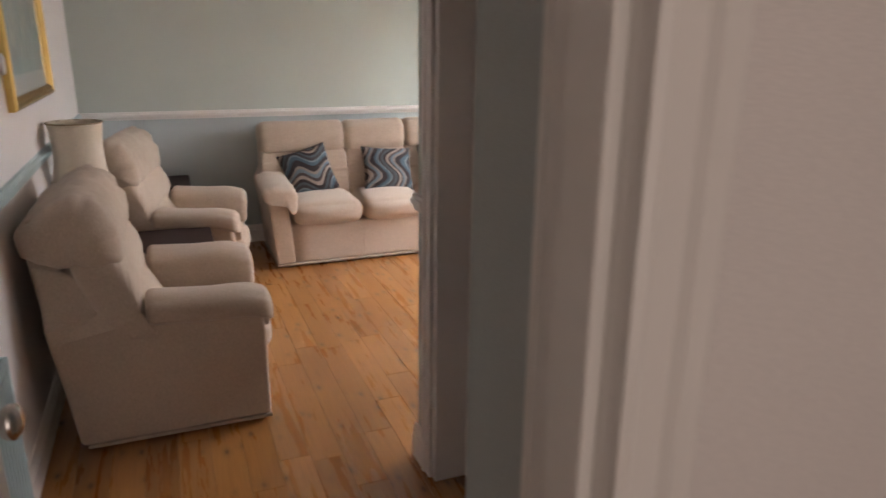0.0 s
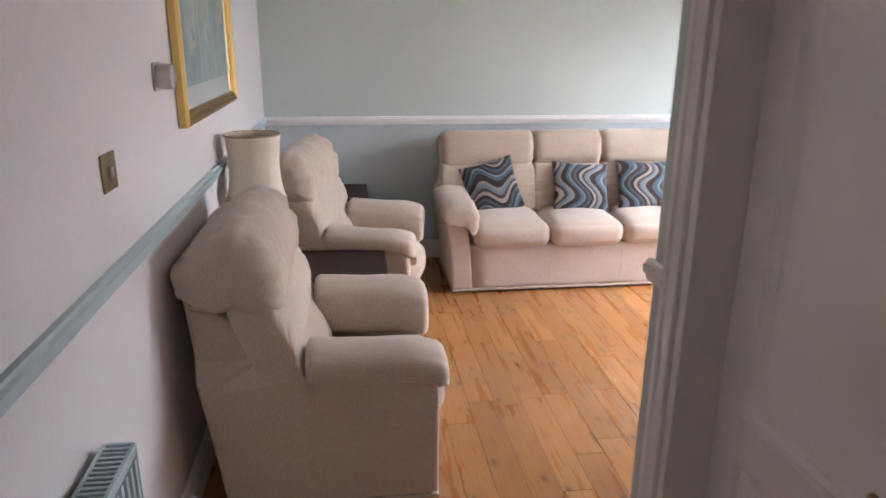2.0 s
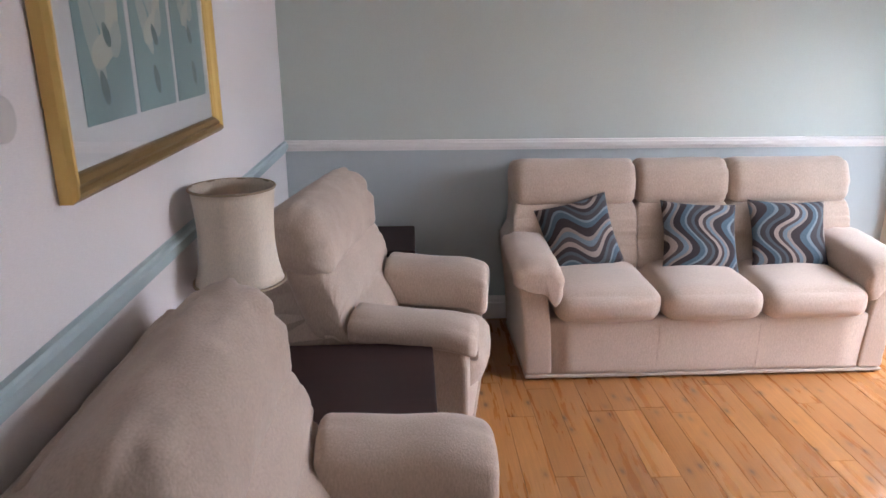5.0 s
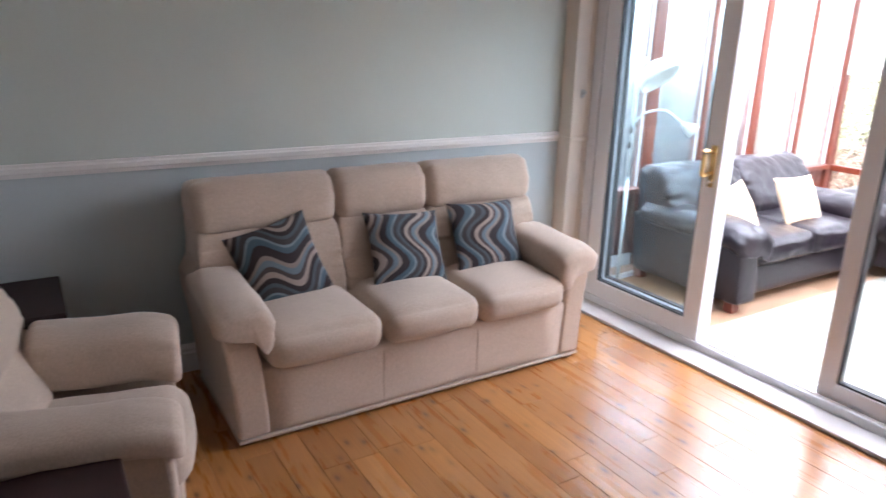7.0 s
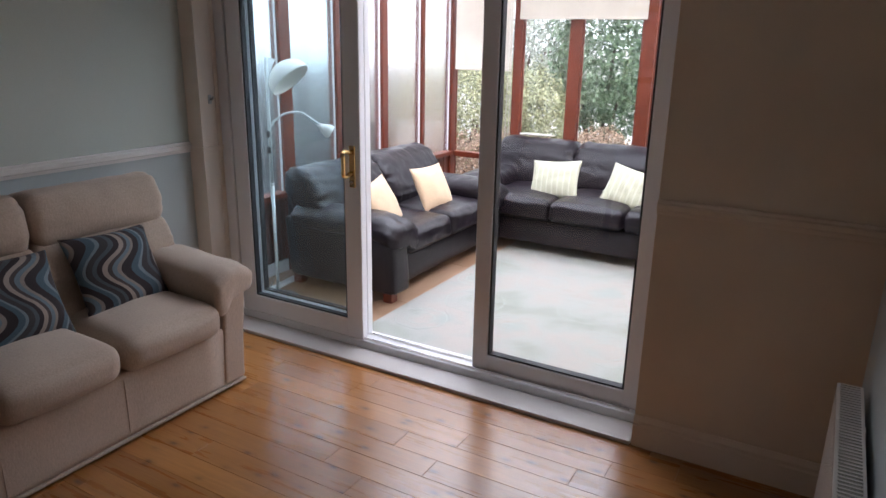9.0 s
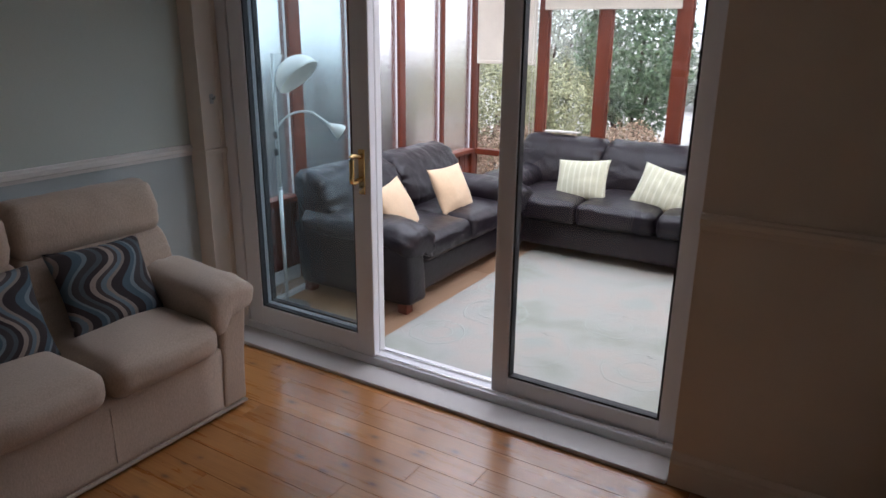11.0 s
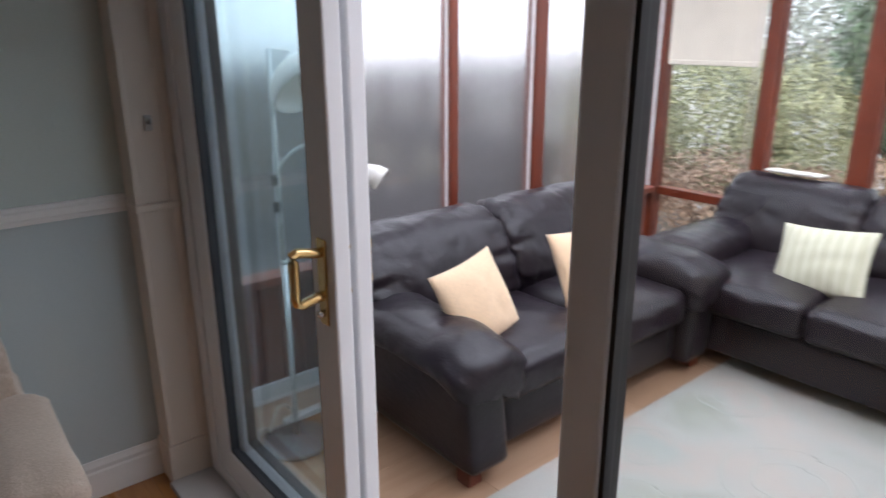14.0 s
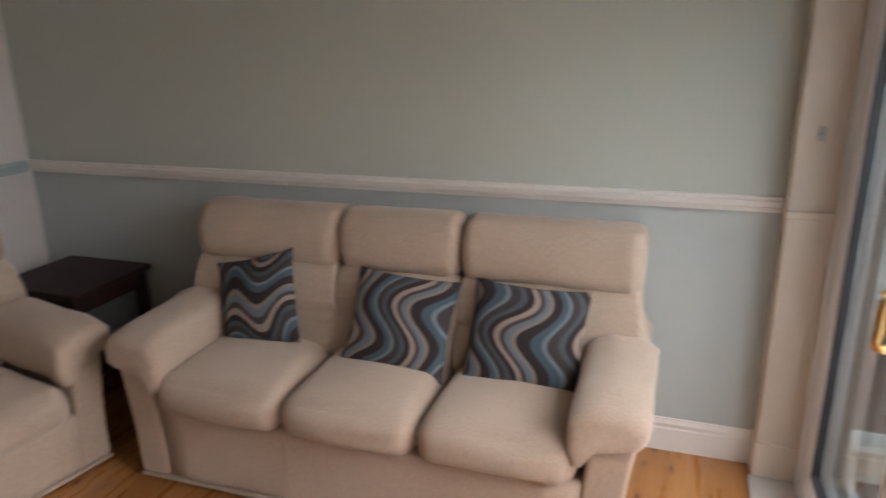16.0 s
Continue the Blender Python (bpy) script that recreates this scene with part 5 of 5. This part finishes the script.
def foliage(count, center, radii, size, seed, flat=0.0, hollow=0.55):
    rng = random.Random(seed)
    verts, faces = [], []
    cx, cy, cz = center
    for _ in range(count):
        while True:
            d = Vector((rng.gauss(0, 1), rng.gauss(0, 1), rng.gauss(0, 1)))
            if d.length > 0.01:
                break
        d.normalize()
        lump = 1 + 0.35 * noise.noise(d * 2.2 + Vector((seed, 0, 0)))
        r = (hollow + (1 - hollow) * rng.random() ** 0.5) * lump
        p = Vector((cx + d.x * radii[0] * r, cy + d.y * radii[1] * r, cz + d.z * radii[2] * r))
        up = (d + Vector((rng.uniform(-1, 1), rng.uniform(-1, 1), rng.uniform(-0.3, 1)))).normalized()
        t = up.orthogonal().normalized()
        t.rotate(Matrix.Rotation(rng.random() * 6.28, 3, up))
        b = up.cross(t)
        s = size * rng.uniform(0.6, 1.3)
        i = len(verts)
        verts += [p - t * s, p - b * s * 0.42 + up * s * 0.12, p + t * s, p + b * s * 0.42 + up * s * 0.12]
        faces += [(i, i + 1, i + 2), (i, i + 2, i + 3)]
    return verts, faces


def shrub(name, label, category, pos, radii, count, size, material, seed, trunk_h, hollow=0.55):
    t = thing(name, label, category, pose(*pos))
    rng = random.Random(seed)
    bms = []
    for i in range(5):
        a = rng.uniform(0, 6.28)
        top = Vector((math.cos(a) * radii[0] * 0.6, math.sin(a) * radii[1] * 0.6, trunk_h + radii[2] * rng.uniform(0.6, 1.3)))
        pts = [Vector((0.05 * math.cos(a), 0.05 * math.sin(a), 0)).lerp(top, k / 4) + Vector((0, 0, 0.1 * math.sin(k))) for k in range(5)]
        bms.append(tube(pts, 0.02, 6))
    part("stems", merged(*bms), BARK, t)
    v, f = foliage(count, (0, 0, trunk_h + radii[2]), radii, size, seed, 0, hollow)
    me = bpy.data.meshes.new("leaves")
    me.from_pydata(v, [], f)
    me.materials.append(material)
    o = new("leaves", me)
    o.parent = t
    o["kind"] = "stuff"
    return t


shrub("tree", "tall glossy dark green laurel tree in the garden", "tree", (10.3, -0.35, -0.12), (0.85, 0.75, 1.25), 9000, 0.042, LEAF_DARK, 3, 0.35)
shrub("tree", "tall evergreen standing behind the shrubs, paled for haze", "tree", (13.5, 2.4, -0.12), (1.5, 1.5, 1.35), 9000, 0.05, LEAF_MIST, 5, 0.4)
shrub("bush", "pale green leafy bush beside the conservatory", "bush", (9.0, 1.05, -0.12), (0.95, 0.8, 0.82), 17000, 0.024, LEAF_LIGHT, 7, 0.1)
shrub("bush", "pale green leafy bush in the garden bed", "bush", (9.3, 0.25, -0.12), (0.65, 0.55, 0.74), 13000, 0.023, LEAF_LIGHT, 8, 0.05)
shrub("bush", "hydrangea with dry brown flower heads", "bush", (8.1, 0.25, -0.12), (0.5, 0.5, 0.40), 4800, 0.024, LEAF_DRY, 9, 0.05)
shrub("bush", "hydrangea with dry brown flower heads under the tree", "bush", (9.0, -0.75, -0.12), (0.45, 0.45, 0.40), 4800, 0.024, LEAF_DRY, 10, 0.05)
shrub("bush", "low hydrangea with dry papery flower heads", "bush", (8.3, -0.3, -0.12), (0.4, 0.4, 0.36), 4000, 0.023, LEAF_DRY, 21, 0.05)
shrub("bush", "pale green leafy bush against the fence", "bush", (8.6, 1.5, -0.12), (0.8, 0.3, 0.78), 11000, 0.024, LEAF_LIGHT, 31, 0.05)
shrub("bush", "dry hydrangea with beige flower heads at the fence", "bush", (7.85, 1.0, -0.12), (0.5, 0.45, 0.44), 4600, 0.024, LEAF_DRY, 32, 0.05)
shrub("hedge", "distant mixed hedge, greyed for haze", "hedge", (20, -2.0, -0.12), (1.6, 9.0, 0.72), 16000, 0.09, LEAF_MIST, 12, 0.1)
bw = thing("garden_wall", "low red brick garden wall beyond the gravel", "wall", pose(15.0, -1.35, -0.12))
part("footing", bx(0.03, 0.18, -4.5, 0.0, 0.0, 1.06, 0), MORTAR, bw)
BRICKMESH = {}
for row in range(14):
    for kx in range(20):
        half_b = 0.5 if row % 2 and kx == 0 else 1.0
        y1 = -(kx - (0.5 if row % 2 and kx else 0.0)) * 0.225
        if half_b not in BRICKMESH:
            tmp = bx(0.0, 0.03, -0.215 * half_b, 0.0, 0.0, 0.065, 0.004, 1)
            BRICKMESH[half_b] = bpy.data.meshes.new("brick")
            tmp.to_mesh(BRICKMESH[half_b])
            tmp.free()
            BRICKMESH[half_b].materials.append(BRICK)
        b = new("brick", BRICKMESH[half_b])
        b.location = (0.0, y1, 0.005 + row * 0.075)
        b.parent = bw
part("coping", bx(-0.03, 0.22, -4.52, 0.02, 1.06, 1.11, 0.01), GRAVEL, bw, "pale stone coping")
rot = thing("washing_line", "grey steel rotary washing line post in the garden", "washing line", pose(10.6, -1.58, -0.12))
part("post", cyl(0, 0, 0, 1.9, 0.025, 0.025, 14), LAMPGREY, rot, "", True)
for k in range(4):
    a = k * math.pi / 2 + 0.3
    part("arm", tube([(0, 0, 1.75), (0.9 * math.cos(a), 0.9 * math.sin(a), 1.9)], 0.012, 8), LAMPGREY, rot, "", True)

fence = thing("fence", "weathered grey boarded garden fence", "fence")
for i in range(38):
    x = 3.2 + i * 0.152
    part("board", bx(x, x + 0.146, 1.9 + 0.01 * (i % 2), 1.92 + 0.01 * (i % 2), -0.12, 1.42, 0.003), FENCE, fence)
for i in range(4):
    part("fence_post", bx(3.2 + i * 1.9, 3.3 + i * 1.9, 1.93, 2.03, -0.12, 1.46, 0.004), FENCE, fence)

# ---------------------------------------------------------------- floors, board by board
floor = structure("floor", bx(-0.14, 3.72, -7.2, 0.14, -0.06, -0.003, 0), SUB, "oiled oak plank floor with knots", "floor")
PLANK = {}


def plank(parent, w, length, x, y, z, material, along="y"):
    length = round(length, 2)
    key = (w, length, material.name, along)
    if key not in PLANK:
        hw, hl = w / 2 - 0.0002, length / 2 - 0.0002
        bm = bx(-hw, hw, -hl, hl, -0.012, 0.0, 0.0012, 1) if along == "y" else bx(-hl, hl, -hw, hw, -0.012, 0.0, 0.0015, 1)
        me = bpy.data.meshes.new("plank")
        bm.to_mesh(me)
        bm.free()
        me.materials.append(material)
        PLANK[key] = me
    ob = new("plank", PLANK[key])
    ob.location = (x, y, z)
    ob.parent = parent


rng = random.Random(11)
W = 0.125
col = 0
x = 0.0
while x < 3.54:
    w = W if x + W <= 3.56 else 3.56 - x
    ylo = -7.2 if x + W / 2 < 1.5 else -3.45
    y = 0.0
    first = True
    while y > ylo + 0.02:
        ln = rng.choice((0.5, 0.7, 0.9, 1.1, 1.3, 1.5))
        if first:
            ln *= rng.choice((0.5, 0.75, 1.0))
            first = False
        if y - ln < ylo + 0.2:
            ln = y - ylo
        ln = round(ln, 2)
        plank(floor, round(w, 4), ln, x + w / 2, y - ln / 2, 0.0 + rng.uniform(-0.0004, 0.0004), OAK)
        y -= ln
    x += W
    col += 1
cfl = bpy.data.objects["conservatory_floor"]
y = CY0
while y > CY1 + 0.1:
    x = 3.86
    while x < CX - 0.02:
        ln = rng.choice((0.6, 0.9, 1.2))
        if x + ln > CX - 0.2:
            ln = CX - x
        ln = round(ln, 2)
        plank(cfl, 0.19, ln, x + ln / 2, y - 0.095, -0.004, OAK_PALE, "x")
        x += ln
    y -= 0.19
    if y < -1.6:
        break
